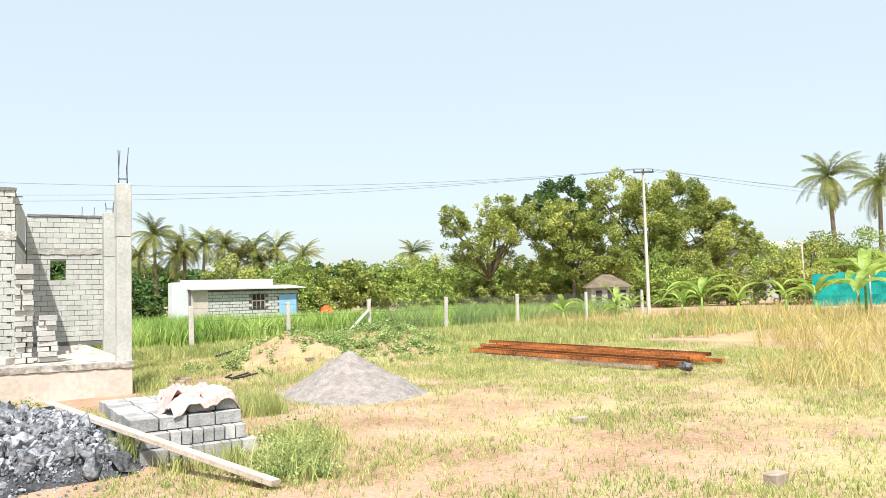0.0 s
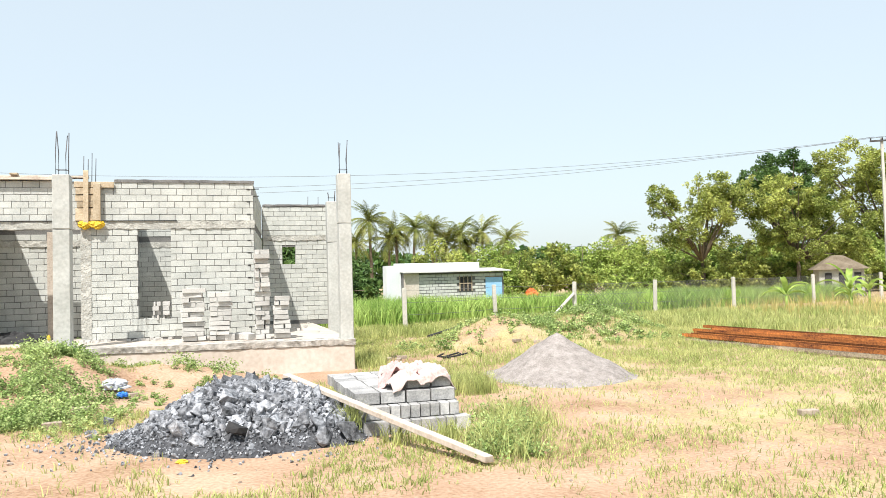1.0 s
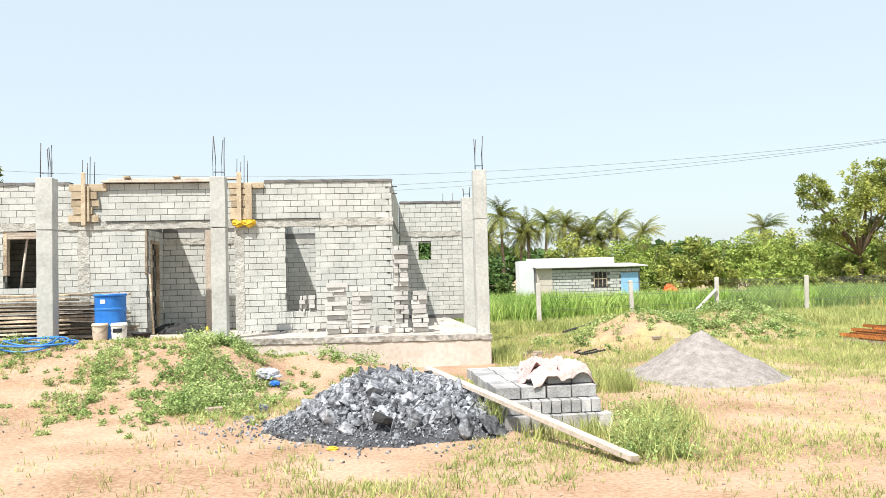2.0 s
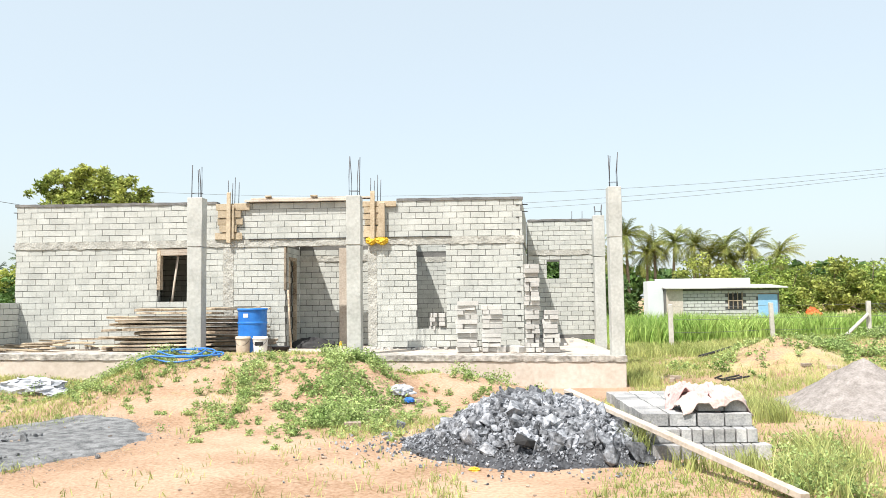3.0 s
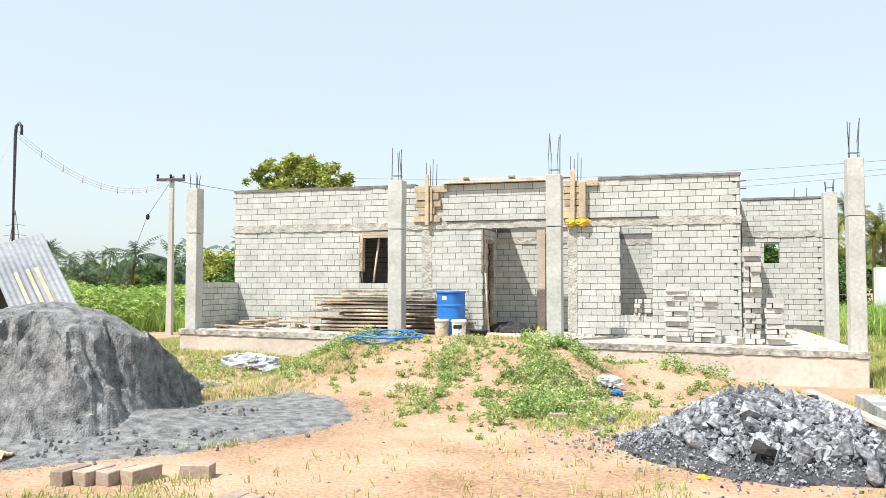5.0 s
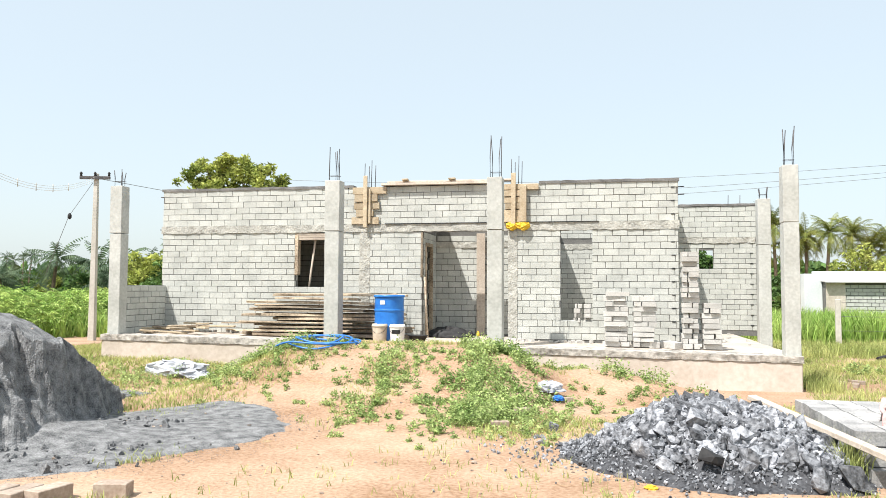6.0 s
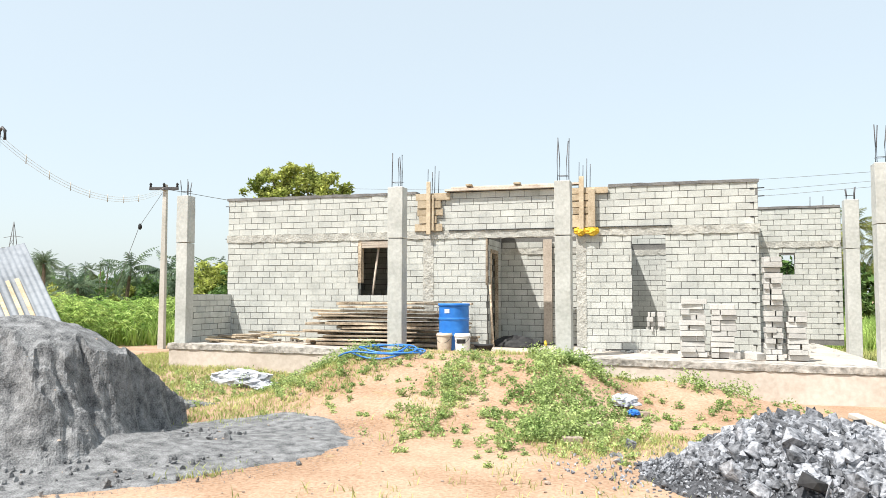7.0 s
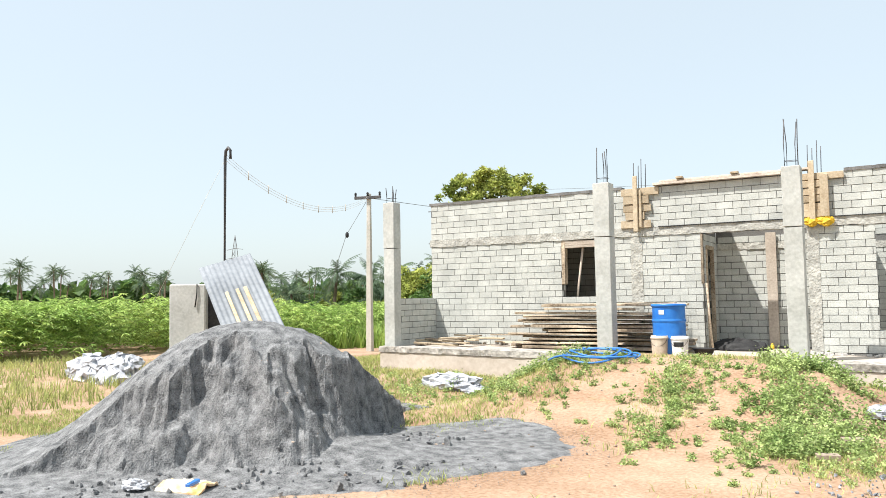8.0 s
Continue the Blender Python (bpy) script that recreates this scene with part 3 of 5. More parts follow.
    for k in range(layers):
        x = start + rng.uniform(-0.022, 0.018)
        w = width * rng.uniform(0.86, 1.02)
        split = [w] if rng.random() < 0.5 else [w * 0.36, w * 0.64] if rng.random() < 0.5 else [w * 0.62, w * 0.38]
        for q in split:
            rows.append(((x + q / 2, depth / 2 + rng.uniform(-0.05, 0.05), h * (k + 0.5)), (q - 0.018, depth * rng.uniform(0.9, 1.05), h - rng.uniform(0.006, 0.014)), rng.uniform(-4, 4)))
            x += q
    return rows


block_stack("block_stack", "grey concrete blocks stacked against the wall", pile_rows(0.5, 11) + pile_rows(0.46, 10, start=0.54), pose(0.9, 23.55, deck(1.3) + 0.005))
block_stack("block_stack", "tall narrow stack of grey concrete blocks", pile_rows(0.34, 19) + pile_rows(0.36, 9, start=0.37), pose(2.36, 23.5, deck(2.6) + 0.005))
block_stack("block_stack", "two small piles of grey blocks on the window ledge", pile_rows(0.17, 4, 0.17) + pile_rows(0.17, 4, 0.17, 0.22), pose(0.28, FRONT + 0.0, 0.953))
for x, y, a in ((1.83, 23.7, 12), (2.06, 23.85, -20), (2.22, 23.6, 40)):
    tagged(part("loose_block", LOOSE, None, m=pose(x, y, deck(x) + 0.065, 6, 0, a) @ Matrix.Diagonal((0.2, 0.2, 0.125, 1))), "single grey concrete block lying on the floor", "block", "loose blocks")

# ---- timber pile, barrel, buckets ----
timber = thing("timber_pile", "pile of weathered planks and boards on the floor", "timber pile", m=pose(0, 0, deck(-5)))
rng = random.Random(12)
for k in range(11):
    for j in range(3):
        if rng.random() < 0.2:
            continue
        h = 0.085
        a = -6.95 + rng.uniform(0, 0.75) * (1.6 if rng.random() < 0.3 else 1) + 0.35 * (k > 9)
        b = -3.05 - rng.uniform(0, 0.55)
        if rng.random() < 0.25:
            b -= rng.uniform(0.3, 1.2)
        y = 23.62 + 0.27 * j + rng.uniform(-0.05, 0.05)
        t = rng.uniform(0.03, 0.06)
        bm = bmesh.new()
        L = b - a
        box(bm, -L / 2, L / 2, -0.11, 0.11, -t / 2, t / 2, 0.004, 0.006)
        part("plank", bm, PLANK, timber, m=pose((a + b) / 2, y, h * (k + 0.6), rng.uniform(-5, 5), rng.uniform(-0.8, 0.8), rng.uniform(-2.2, 2.2)))
scrap = thing("scrap_boards", "loose broken boards and debris lying on the plinth", "board", m=pose(0, 0, deck(-8)))
for k in range(16):
    x, y = rng.uniform(-9.0, -6.7), rng.uniform(23.15, 24.3)
    L = rng.uniform(0.3, 1.3)
    part("board", solid(-L / 2, L / 2, -0.06, 0.06, 0.0, 0.03, 0.003, 0.006), WOOD if k % 3 else PLANK, scrap, m=pose(x, y, 0.02 + 0.012 * k, rng.uniform(-4, 4), rng.uniform(-4, 4), rng.uniform(-25, 25)))

barrel = thing("barrel", "blue plastic drum with lid and white label", "barrel", m=pose(-3.37, 23.25, deck(-3.4)))
R, Hh = 0.295, 0.93
part("body", lathe([(R - 0.02, 0), (R, 0.02), (R, 0.03), (R, 0.275), (R, 0.285), (R + 0.012, 0.3), (R + 0.012, 0.325), (R, 0.34), (R, 0.35), (R, 0.585), (R, 0.595), (R + 0.012, 0.61), (R + 0.012, 0.635), (R, 0.65), (R, 0.66), (R, 0.86), (R, 0.87), (R - 0.015, 0.9)], 40), BLUE, barrel)
part("lid", lathe([(R + 0.015, Hh - 0.05), (R + 0.02, Hh - 0.045), (R + 0.02, Hh - 0.01), (R + 0.005, Hh), (R - 0.03, Hh), (R - 0.04, Hh - 0.015)], 40), BLUE, barrel)
bm = bmesh.new()
for i in range(5):
    a0, a1 = radians(-112 + 4 * i), radians(-108 + 4 * i)
    q = [(math.cos(a) * (R + 0.004), math.sin(a) * (R + 0.004), z) for a, z in ((a0, 0.74), (a1, 0.74), (a1, 0.82), (a0, 0.82))]
    bm.faces.new([bm.verts.new(p) for p in q])
part("paper_label", bm, WHITE, barrel, "small white paper label")


def bucket(x, y, material, label, dark):
    ob = thing("bucket", label, "bucket", "buckets", pose(x, y, deck(x)))
    part("body", lathe([(0.12, 0), (0.128, 0.004), (0.13, 0.012), (0.1305, 0.02), (0.148, 0.285), (0.1485, 0.295), (0.149, 0.299), (0.16, 0.305), (0.16, 0.325), (0.152, 0.33), (0.148, 0.36), (0.14, 0.36), (0.125, 0.05)], 28), material, ob)
    part("handle", tube(bmesh.new(), [(0.155 * math.cos(a), -0.02 - 0.13 * math.sin(a) * 0.9, 0.33 - 0.16 * math.sin(a)) for a in (math.pi * k / 12 for k in range(13))], 0.004, 5), BAR, ob)
    if dark:
        bm = bmesh.new()
        for i in range(8):
            a0, a1 = radians(-125 + 9 * i), radians(-116 + 9 * i)
            q = [(math.cos(a) * r, math.sin(a) * r, z) for a, z, r in ((a0, 0.18, 0.1445), (a1, 0.18, 0.1445), (a1, 0.26, 0.15), (a0, 0.26, 0.15))]
            bm.faces.new([bm.verts.new(p) for p in q])
        part("printed_band", bm, DARK, ob, "dark printed band")


bucket(-3.08, 22.82, WHITE, "white plastic paint bucket with dark print", True)
bucket(-3.47, 22.92, DIRTY, "dirty brownish plastic bucket", False)
pan = thing("mortar_pan", "black rubber mortar pan on the floor", "pan", m=pose(-2.73, 23.1, deck(-2.7)))
part("bowl", lathe([(0.12, 0), (0.19, 0.13), (0.2, 0.135), (0.2, 0.145), (0.18, 0.14), (0.12, 0.03)], 24), DARK, pan)
tarp = thing("black_tarpaulin", "crumpled black tarpaulin in the porch", "tarpaulin")
bm = bmesh.new()
bmesh.ops.create_icosphere(bm, subdivisions=4, radius=1)
for v in bm.verts:
    v.co = Vector((-2.45 + v.co.x * 0.55, FRONT + 0.55 + v.co.y * 0.35, deck(-2.4) + max(0, v.co.z) * 0.2)) + noise.noise_vector(v.co * 2.2) * 0.09 * (v.co.z > 0)
part("sheet", bm, DARK, tarp)
tagged(part("yellow_can", lathe([(0.05, 0), (0.06, 0.02), (0.06, 0.14), (0.03, 0.17), (0.03, 0.2)], 16), YELLOW, m=pose(-1.9, FRONT + 0.9, deck(-2)) @ Matrix.Scale(0.6, 4)), "small yellow plastic can in the porch", "can")

# gaps in the joints at the wall ends, a shadow line above the lintel, and rubble swept along the foot of the walls
rows = [((X1 - 0.11, FRONT - 0.001, 0.585 + COURSE * k), (0.07, 0.016, 0.022), 0) for k in range(1, 17, 2)] + [((X1 - 0.11, FRONT - 0.001, 3.075 + 0.139 * k), (0.07, 0.016, 0.022), 0) for k in (1, 3, 5)]
rows += [((4.76, REAR - 0.001, 0.585 + COURSE * k), (0.08, 0.016, 0.025), 0) for k in range(1, 17, 2)]
# dark strips stand in for the shadow under the upper courses
rows += [((-2.6, FRONT - 0.03, 3.078), (2.5, 0.03, 0.018), 0), ((0.05, FRONT - 0.03, 3.078), (1.5, 0.03, 0.016), 0)]
tagged(part("gaps_and_shadow_line", joined_boxes("gaps_and_shadow_line", rows), DARK), "open dark gaps in the block joints and a dark shadow line above the lintel", "gap", kind="stuff")
rows = []
rng = random.Random(61)
for k in range(230):
    x = rng.uniform(-9.1, 4.1)
    y = FRONT - 0.03 - abs(rng.gauss(0, 0.22)) if x < 2.4 else rng.uniform(24.6, 29.4)
    if -2.95 < x < -1.15 or y < 22.75:
        continue
    q = rng.uniform(0.02, 0.085)
    rows.append(((x, y, deck(x) + q * 0.3), (q * rng.uniform(0.8, 1.8), q, q * 0.7), rng.uniform(0, 3)))
tagged(part("floor_rubble", joined_boxes("floor_rubble", rows), OLD_BLOCK), "broken block rubble along the foot of the wall", "rubble", kind="stuff")

# ---- heaps ----


def heap(name, material, label, category, cx, cy, reach, rise, pitch=0.05, turn=0.0):
    """A heap: rise(x, y) gives the height over the ground inside a patch, which dips under the soil at its rim."""
    u, v = np.meshgrid(np.arange(-reach[0], reach[0], pitch), np.arange(-reach[1], reach[1], pitch))
    ca, sa = math.cos(turn), math.sin(turn)
    x, y = cx + u * ca - v * sa, cy + u * sa + v * ca
    h = rise(x, y)
    z = land(x, y) + h - 0.05 * (1 - step(h / 0.02))
    n = u.shape[1]
    q = (np.arange(u.shape[0] - 1)[:, None] * n + np.arange(n - 1)[None, :]).ravel()
    me = mesh_np(name, np.stack([x.ravel(), y.ravel(), z.ravel()], 1), np.stack([q, q + 1, q + n + 1, q + n], 1))
    return tagged(part(name, me, material), label, category)


SX, SY, SA = -6.75, 15.95, radians(43)


def ridge(x, y, seed):
    """Noise with sharp crests."""
    return 1 - np.abs(2 * vnoise(x, y, seed) - 1)


def saw(t):
    """A wave of uneven sharp spurs from 0 to 1."""
    k = np.floor(t)
    f = t - k
    skew = 0.3 + 0.4 * lattice(k.astype(np.int64), 0 * k.astype(np.int64), 51)
    h = 0.55 + 0.45 * lattice(k.astype(np.int64), 0 * k.astype(np.int64) + 3, 52)
    return h * np.where(f < skew, f / skew, (1 - f) / (1 - skew))


def sand_rise(x, y):
    """A dumped heap dug away on the near side: a smooth cap, a fluted steep face under a ragged crest, loose sand at its foot, a thin spill around."""
    dx, dy = x - SX, y - SY
    u, v = dx * math.cos(SA) + dy * math.sin(SA), -dx * math.sin(SA) + dy * math.cos(SA)
    radii, heights = (0, 0.25, 0.5, 0.75, 0.95, 1.2, 1.5, 1.8, 2.1, 2.4, 2.8, 3.3, 4.0), (1.52, 1.5, 1.45, 1.35, 1.22, 1.03, 0.76, 0.52, 0.3, 0.15, 0.04, 0.0, 0.0)

    def body(p, q):
        return np.interp(np.hypot(p * np.where(p > 0, 0.93, 1.0), q * np.where(q > 0, 0.88, 0.92)), radii, heights)

    lump = 0.14 * (fbm(x * 1.9, y * 1.9, 37) - 0.5) + 0.07 * (fbm(x * 6.3, y * 6.3, 31) - 0.5)
    way = 1.5 * np.arctan2(u - 0.1, 1.5 - v - 0.6)
    warp = 1.15 * way + 0.34 * (fbm(x * 1.6, y * 1.6, 29) - 0.5) + 0.22 * (fbm(x * 4.5, y * 4.5, 30) - 0.5)
    line = np.interp(u, (-3.6, -2.6, -1.8, -1.0, -0.4, 0.15, 0.5, 0.8, 1.1, 1.4, 1.7, 2.0, 2.3), (-2.0, -1.65, -1.3, -1.0, -0.85, -0.85, -1.05, -0.95, -0.55, -0.05, 0.5, 1.1, 1.8))
    crest = line - 0.55 * (saw(warp * 1.1 + 0.35) - 0.42) - 0.24 * (saw(warp * 2.7 + 0.2) - 0.42) - 0.1 * (saw(warp * 6.1) - 0.42)
    d = crest - v + 0.34 * (fbm(x * 2.4, y * 2.4, 34) - 0.5) + 0.12 * (fbm(x * 8, y * 8, 36) - 0.5)
    top = body(u, crest)
    bank = 0.5 * top / 2.2
    cut = top - 2.2 * np.minimum(d, bank) - 0.85 * np.maximum(d - bank, 0)
    cut = cut + 0.42 * (ridge(warp * 1.5, (v - u * 0.3) * 1.4, 39) - 0.6) * step(d / 0.25) * step(cut / 0.35)
    lip = 0.05 * np.exp(-((d + 0.06) / 0.09) ** 2) * step(top / 0.6)
    z = np.where(d > 0, np.minimum(body(u, v), cut), body(u, v)) + lip
    rim = 0.16 * (fbm(x * 0.9, y * 0.9, 33) - 0.5) + 0.08 * (fbm(x * 5, y * 5, 35) - 0.5)
    spill = 0.05 * step((1 - np.hypot((u - 0.3) / 4.25, (v + 0.6) / 2.55) + rim) / 0.4) * step((1.0 - v) / 0.7)
    apron = 0.3 * np.clip(1 - np.hypot((u - 0.4) / 3.0, (v + 0.9) / 1.7), 0, 1) ** 1.2
    z = np.maximum(np.maximum(z, apron), spill)
    return np.maximum(z, 0) + lump * step(z / 0.3) + 0.008 * (fbm(x * 9, y * 9, 38) - 0.5) * step(z / 0.06)


heap("sand_mound", SAND, "large heap of grey quarry sand with a dug steep face", "sand heap", SX, SY, (5.4, 3.8), sand_rise, 0.027, SA)


def gravel_rise(x, y):
    r = np.hypot((x - 7.4) * 1.1, (y - 19.7) * 0.95) + 0.35 * (fbm(x * 1.1, y * 1.1, 41) - 0.5)
    return np.maximum(0, 0.72 - 0.56 * r) * step((1.5 - r) / 0.35) + 0.03 * step((1.6 - r) / 0.4) + 0.05 * (fbm(x * 6, y * 6, 43) - 0.5) * step((1.5 - r) / 0.3)


heap("gravel_mound", GRAVEL, "cone shaped heap of pale gravel", "gravel heap", 7.45, 19.9, (2.5, 2.5), gravel_rise, 0.05)


def stone_rise(x, y):
    core = np.exp(-((((x - 2.15) / 1.06) ** 2) ** 1.5) - (((y - 16.6) / 1.02) ** 2) ** 1.3)
    z = 0.62 * core + 0.2 * bell(x, y, 1.1, 16.5, 0.75, 0.7) + 0.08 * bell(x, y, 0.3, 17.0, 0.9, 0.8)
    return np.maximum(0, z - 0.11 + 0.1 * (fbm(x * 3, y * 3, 49) - 0.5)) + 0.04 * (fbm(x * 5, y * 5, 47) - 0.5) * step(z / 0.15)


heap("rubble_mound", CHIPS, "grey stone chips under the broken rocks", "stone heap", 1.5, 16.6, (2.8, 2.4), stone_rise, 0.05)


def rock_mesh(seed, flat):
    rng = random.Random(seed)
    bm = bmesh.new()
    for _ in range(13):
        v = Vector((rng.gauss(0, 1), rng.gauss(0, 1), rng.gauss(0, 1))).normalized() * rng.uniform(0.36, 0.55)
        bm.verts.new((v.x * rng.uniform(0.9, 1.2), v.y * 0.85, v.z * flat))
    bmesh.ops.convex_hull(bm, input=bm.verts[:])
    loose = [v for v in bm.verts if not v.link_faces]
    bmesh.ops.delete(bm, geom=loose, context="VERTS")
    me = bpy.data.meshes.new("rock")
    bm.to_mesh(me)
    bm.free()
    me.materials.append(STONE)
    return me


ROCKS = [rock_mesh(k, 0.6 + 0.05 * (k % 6)) for k in range(14)]
rock_pile = thing("rock_pile", "heap of broken dark grey granite rocks and stones", "rock pile")
rng = random.Random(3)
small_v, small_f, base = [], [], 0
shapes = []
for me in ROCKS:
    v = np.array([list(p.co) for p in me.vertices])
    f = np.array([list(p.vertices) for p in me.polygons if len(p.vertices) == 3])
    shapes.append((v, f))
placed = 0
while placed < 8600:
    x, y = (rng.gauss(2.05, 0.72), rng.gauss(16.5, 0.66)) if rng.random() < 0.8 else (rng.gauss(0.7, 0.65), rng.gauss(16.8, 0.55))
    h = float(stone_rise(np.array([x]), np.array([y]))[0])
    if h < 0.02 and rng.random() > 0.22:
        continue
    if not (-0.9 < x < 3.7 and 14.7 < y < 18.6):
        continue
    placed += 1
    z = float(land(x, y)) + h
    big = h > 0.16
    if placed <= 230:
        s = rng.uniform(0.13, 0.3) if big else rng.uniform(0.07, 0.14)
        q = Euler([rng.uniform(-3, 3) for _ in range(3)]).to_matrix().to_4x4()
        part("stone", ROCKS[rng.randrange(14)], None, rock_pile, m=Matrix.Translation((x, y, z + s * 0.05)) @ q @ Matrix.Diagonal((s * rng.uniform(0.8, 1.4), s, s, 1)))
    else:
        s = rng.uniform(0.03, 0.16) * rng.uniform(0.45, 1) if big else rng.uniform(0.015, 0.06)
        v, f = shapes[rng.randrange(14)]
        q = np.array(Euler([rng.uniform(-3, 3) for _ in range(3)]).to_matrix())
        small_v.append(v @ q.T * s + (x, y, z + s * 0.2))
        small_f.append(f + base)
        base += len(v)
tagged(part("rubble", mesh_np("rubble", np.concatenate(small_v), np.concatenate(small_f)), STONE, rock_pile), kind="stuff")
for x, y, s, k in ((1.22, 15.89, 0.36, 2), (1.75, 16.08, 0.34, 5), (1.4, 15.64, 0.24, 7), (2.5, 15.75, 0.26, 9), (2.98, 15.57, 0.4, 1), (2.72, 15.55, 0.3, 4), (1.6, 16.5, 0.27, 8), (2.0, 16.6, 0.3, 10), (2.21, 16.05, 0.28, 11), (0.25, 17.9, 0.2, 3)):
    z = float(land(x, y)) + float(stone_rise(np.array([x]), np.array([y]))[0])
    part("stone", ROCKS[k], None, rock_pile, m=pose(x, y, z + s * 0.14, 20 * k, 31 * k, 47 * k) @ Matrix.Diagonal((s * 1.15, s, s, 1)))

# the shadow in the pile's hollow is put in as a black stone
part("stone", ROCKS[6].copy(), None, rock_pile, "stone coloured black for the shadowed hollow", pose(1.8, 15.6, 0.13, 30, 10, 20) @ Matrix.Diagonal((0.36, 0.3, 0.32, 1))).data.materials[0] = DARK

# clods of damp sand fallen from the dug face
rng = random.Random(91)
clod_v, clod_f, base = [], [], 0
for k in range(150):
    u, v = rng.gauss(0.3, 1.3), -1.75 - abs(rng.gauss(0, 0.45))
    if k % 5 == 0:
        u, v = rng.uniform(1.6, 2.6), rng.uniform(-1.3, -0.2)
    x, y = SX + u * math.cos(SA) - v * math.sin(SA), SY + u * math.sin(SA) + v * math.cos(SA)
    if y < 12.2:
        continue
    z = float(land(x, y)) + float(sand_rise(np.array([x]), np.array([y]))[0])
    s = rng.uniform(0.03, 0.09) * (1.9 if k % 11 == 0 else 1)
    q = np.array(Euler([rng.uniform(-3, 3) for _ in range(3)]).to_matrix())
    sv, sf = shapes[rng.randrange(14)]
    clod_v.append(sv @ q.T * s + (x, y, z + s * 0.15))
    clod_f.append(sf + base)
    base += len(sv)
tagged(part("sand_clods", mesh_np("sand_clods", np.concatenate(clod_v), np.concatenate(clod_f)), SAND), "dark clods of damp sand at the foot of the heap", "sand", kind="stuff")

# ---- block stack with cloth, plank ----
rows = []
G0 = float(land(3.8, 16.5))
rng = random.Random(8)
# tiers run back from the near side and step inwards
TIERS = ((3.2, 4.42, 15.82, 18.0, -0.14, 0.175), (3.2, 4.4, 15.92, 18.05, 0.04, 0.15), (3.12, 4.38, 16.08, 18.1, 0.195, 0.14), (3.78, 4.3, 16.2, 16.8, 0.34, 0.13))
for tier, (x0, x1, y0, y1, zt, ht) in enumerate(TIERS):
    y, k = y0, 0
    while y < y1 - 0.1:
        deep = 0.19 if tier < 2 else 0.3
        x = x0 + rng.uniform(-0.02, 0.02)
        while x < x1 - 0.1:
            w = 0.115 if tier < 2 and k == 0 and rng.random() < 0.7 else 0.3
            w = min(w, x1 - x + 0.05)
            rows.append(((x + w / 2, y + deep / 2, zt + ht / 2), (w - 0.01, deep - 0.008, ht - 0.004), rng.uniform(-1.5, 1.5)))
            x += w + rng.uniform(0, 0.012)
        y += deep + 0.004
        k += 1
damp = LOOSE.copy()
damp.materials[0] = DAMP_BLOCK
stepped = thing("block_stack", "stepped stack of grey concrete blocks on the ground", "block stack", "block stacks outdoors")
for c, s, a in rows[:298]:
    part("block", damp, None, stepped, m=pose(*c, rng.uniform(-1, 1), 0, a) @ Matrix.Diagonal((*s, 1)))
cloth = thing("sackcloth", "crumpled faded pink and white sack cloth on the blocks", "sack cloth")


def drape(name, material, cx, cy, z, wide, deep, seed, turn):
    """A thick crumpled sheet with sharp folds, hanging over at its rims."""
    bm = bmesh.new()
    bmesh.ops.create_grid(bm, x_segments=64, y_segments=44, size=0.5)
    for v in bm.verts:
        u, w = v.co.x, v.co.y
        fold = 0.0
        for f, amp in ((2.2, 0.07), (4.6, 0.055), (9.5, 0.025)):
            fold += amp * (1 - 2 * abs(noise.noise(Vector((u * f + seed, w * f * 1.6, seed * 0.7)))))
        edge = max(0, abs(u) - 0.33) * 1.1 + max(0, abs(w) - 0.36) * 1.2
        sway = noise.noise_vector(Vector((u * 3, w * 3, seed))) * 0.07
        v.co = Vector((u * wide, w * deep, fold - edge * 0.55)) + sway
    bmesh.ops.solidify(bm, geom=bm.faces[:], thickness=0.012)
    for f in bm.faces:
        f.smooth = True
    part(name, bm, material, cloth, m=pose(cx, cy, z, 0, 0, turn))


drape("lower_fold", CLOTH, 3.95, 16.4, 0.44, 0.78, 0.6, 1.3, 6)
drape("upper_fold", PINK, 3.82, 16.5, 0.5, 0.6, 0.44, 5.1, -12)
long_plank = thing("long_plank", "long pale timber plank leaning on the block stack", "plank")
a, b = Vector((2.45, 17.3, 0.46)), Vector((4.04, 14.02, -0.06))
q = (b - a).to_track_quat("X", "Z").to_matrix().to_4x4()
bm = solid(-(b - a).length / 2, (b - a).length / 2, -0.055, 0.055, -0.03, 0.03, 0.006, 0.008)
part("timber", bm, PALE_WOOD, long_plank, m=Matrix.Translation((a + b) / 2) @ q)

# ---- steel sections ----
steel = thing("steel_pile", "pile of long rusty steel channel sections on the grass", "steel pile")
rng = random.Random(14)
for k in range(15):
    f = (k % 8 + 0.5 * (k // 8)) / 8
    z = float(land(14, 21)) + 0.05 + 0.085 * (k // 8) + 0.03 * rng.random() + 0.04 * (f > 0.4)
    a = Vector((13.2 + 2.7 * f, 24.2 + 2.9 * f + rng.uniform(-0.6, 0.5), z))
    b = Vector((13.7 + 2.6 * f, 18.2 + 0.5 * f + rng.uniform(-0.4, 0.6), z + rng.uniform(-0.01, 0.03)))
    L = (b - a).length
    bm = bmesh.new()
    box(bm, -L / 2, L / 2, -0.05, 0.05, -0.04, -0.03)
    box(bm, -L / 2, L / 2, -0.05, -0.042, -0.03, 0.04)
    box(bm, -L / 2, L / 2, 0.042, 0.05, -0.03, 0.04)
    part("channel", bm, PLANK if k == 0 else RUST, steel, m=Matrix.Translation((a + b) / 2) @ (b - a).to_track_quat("X", "Z").to_matrix().to_4x4())
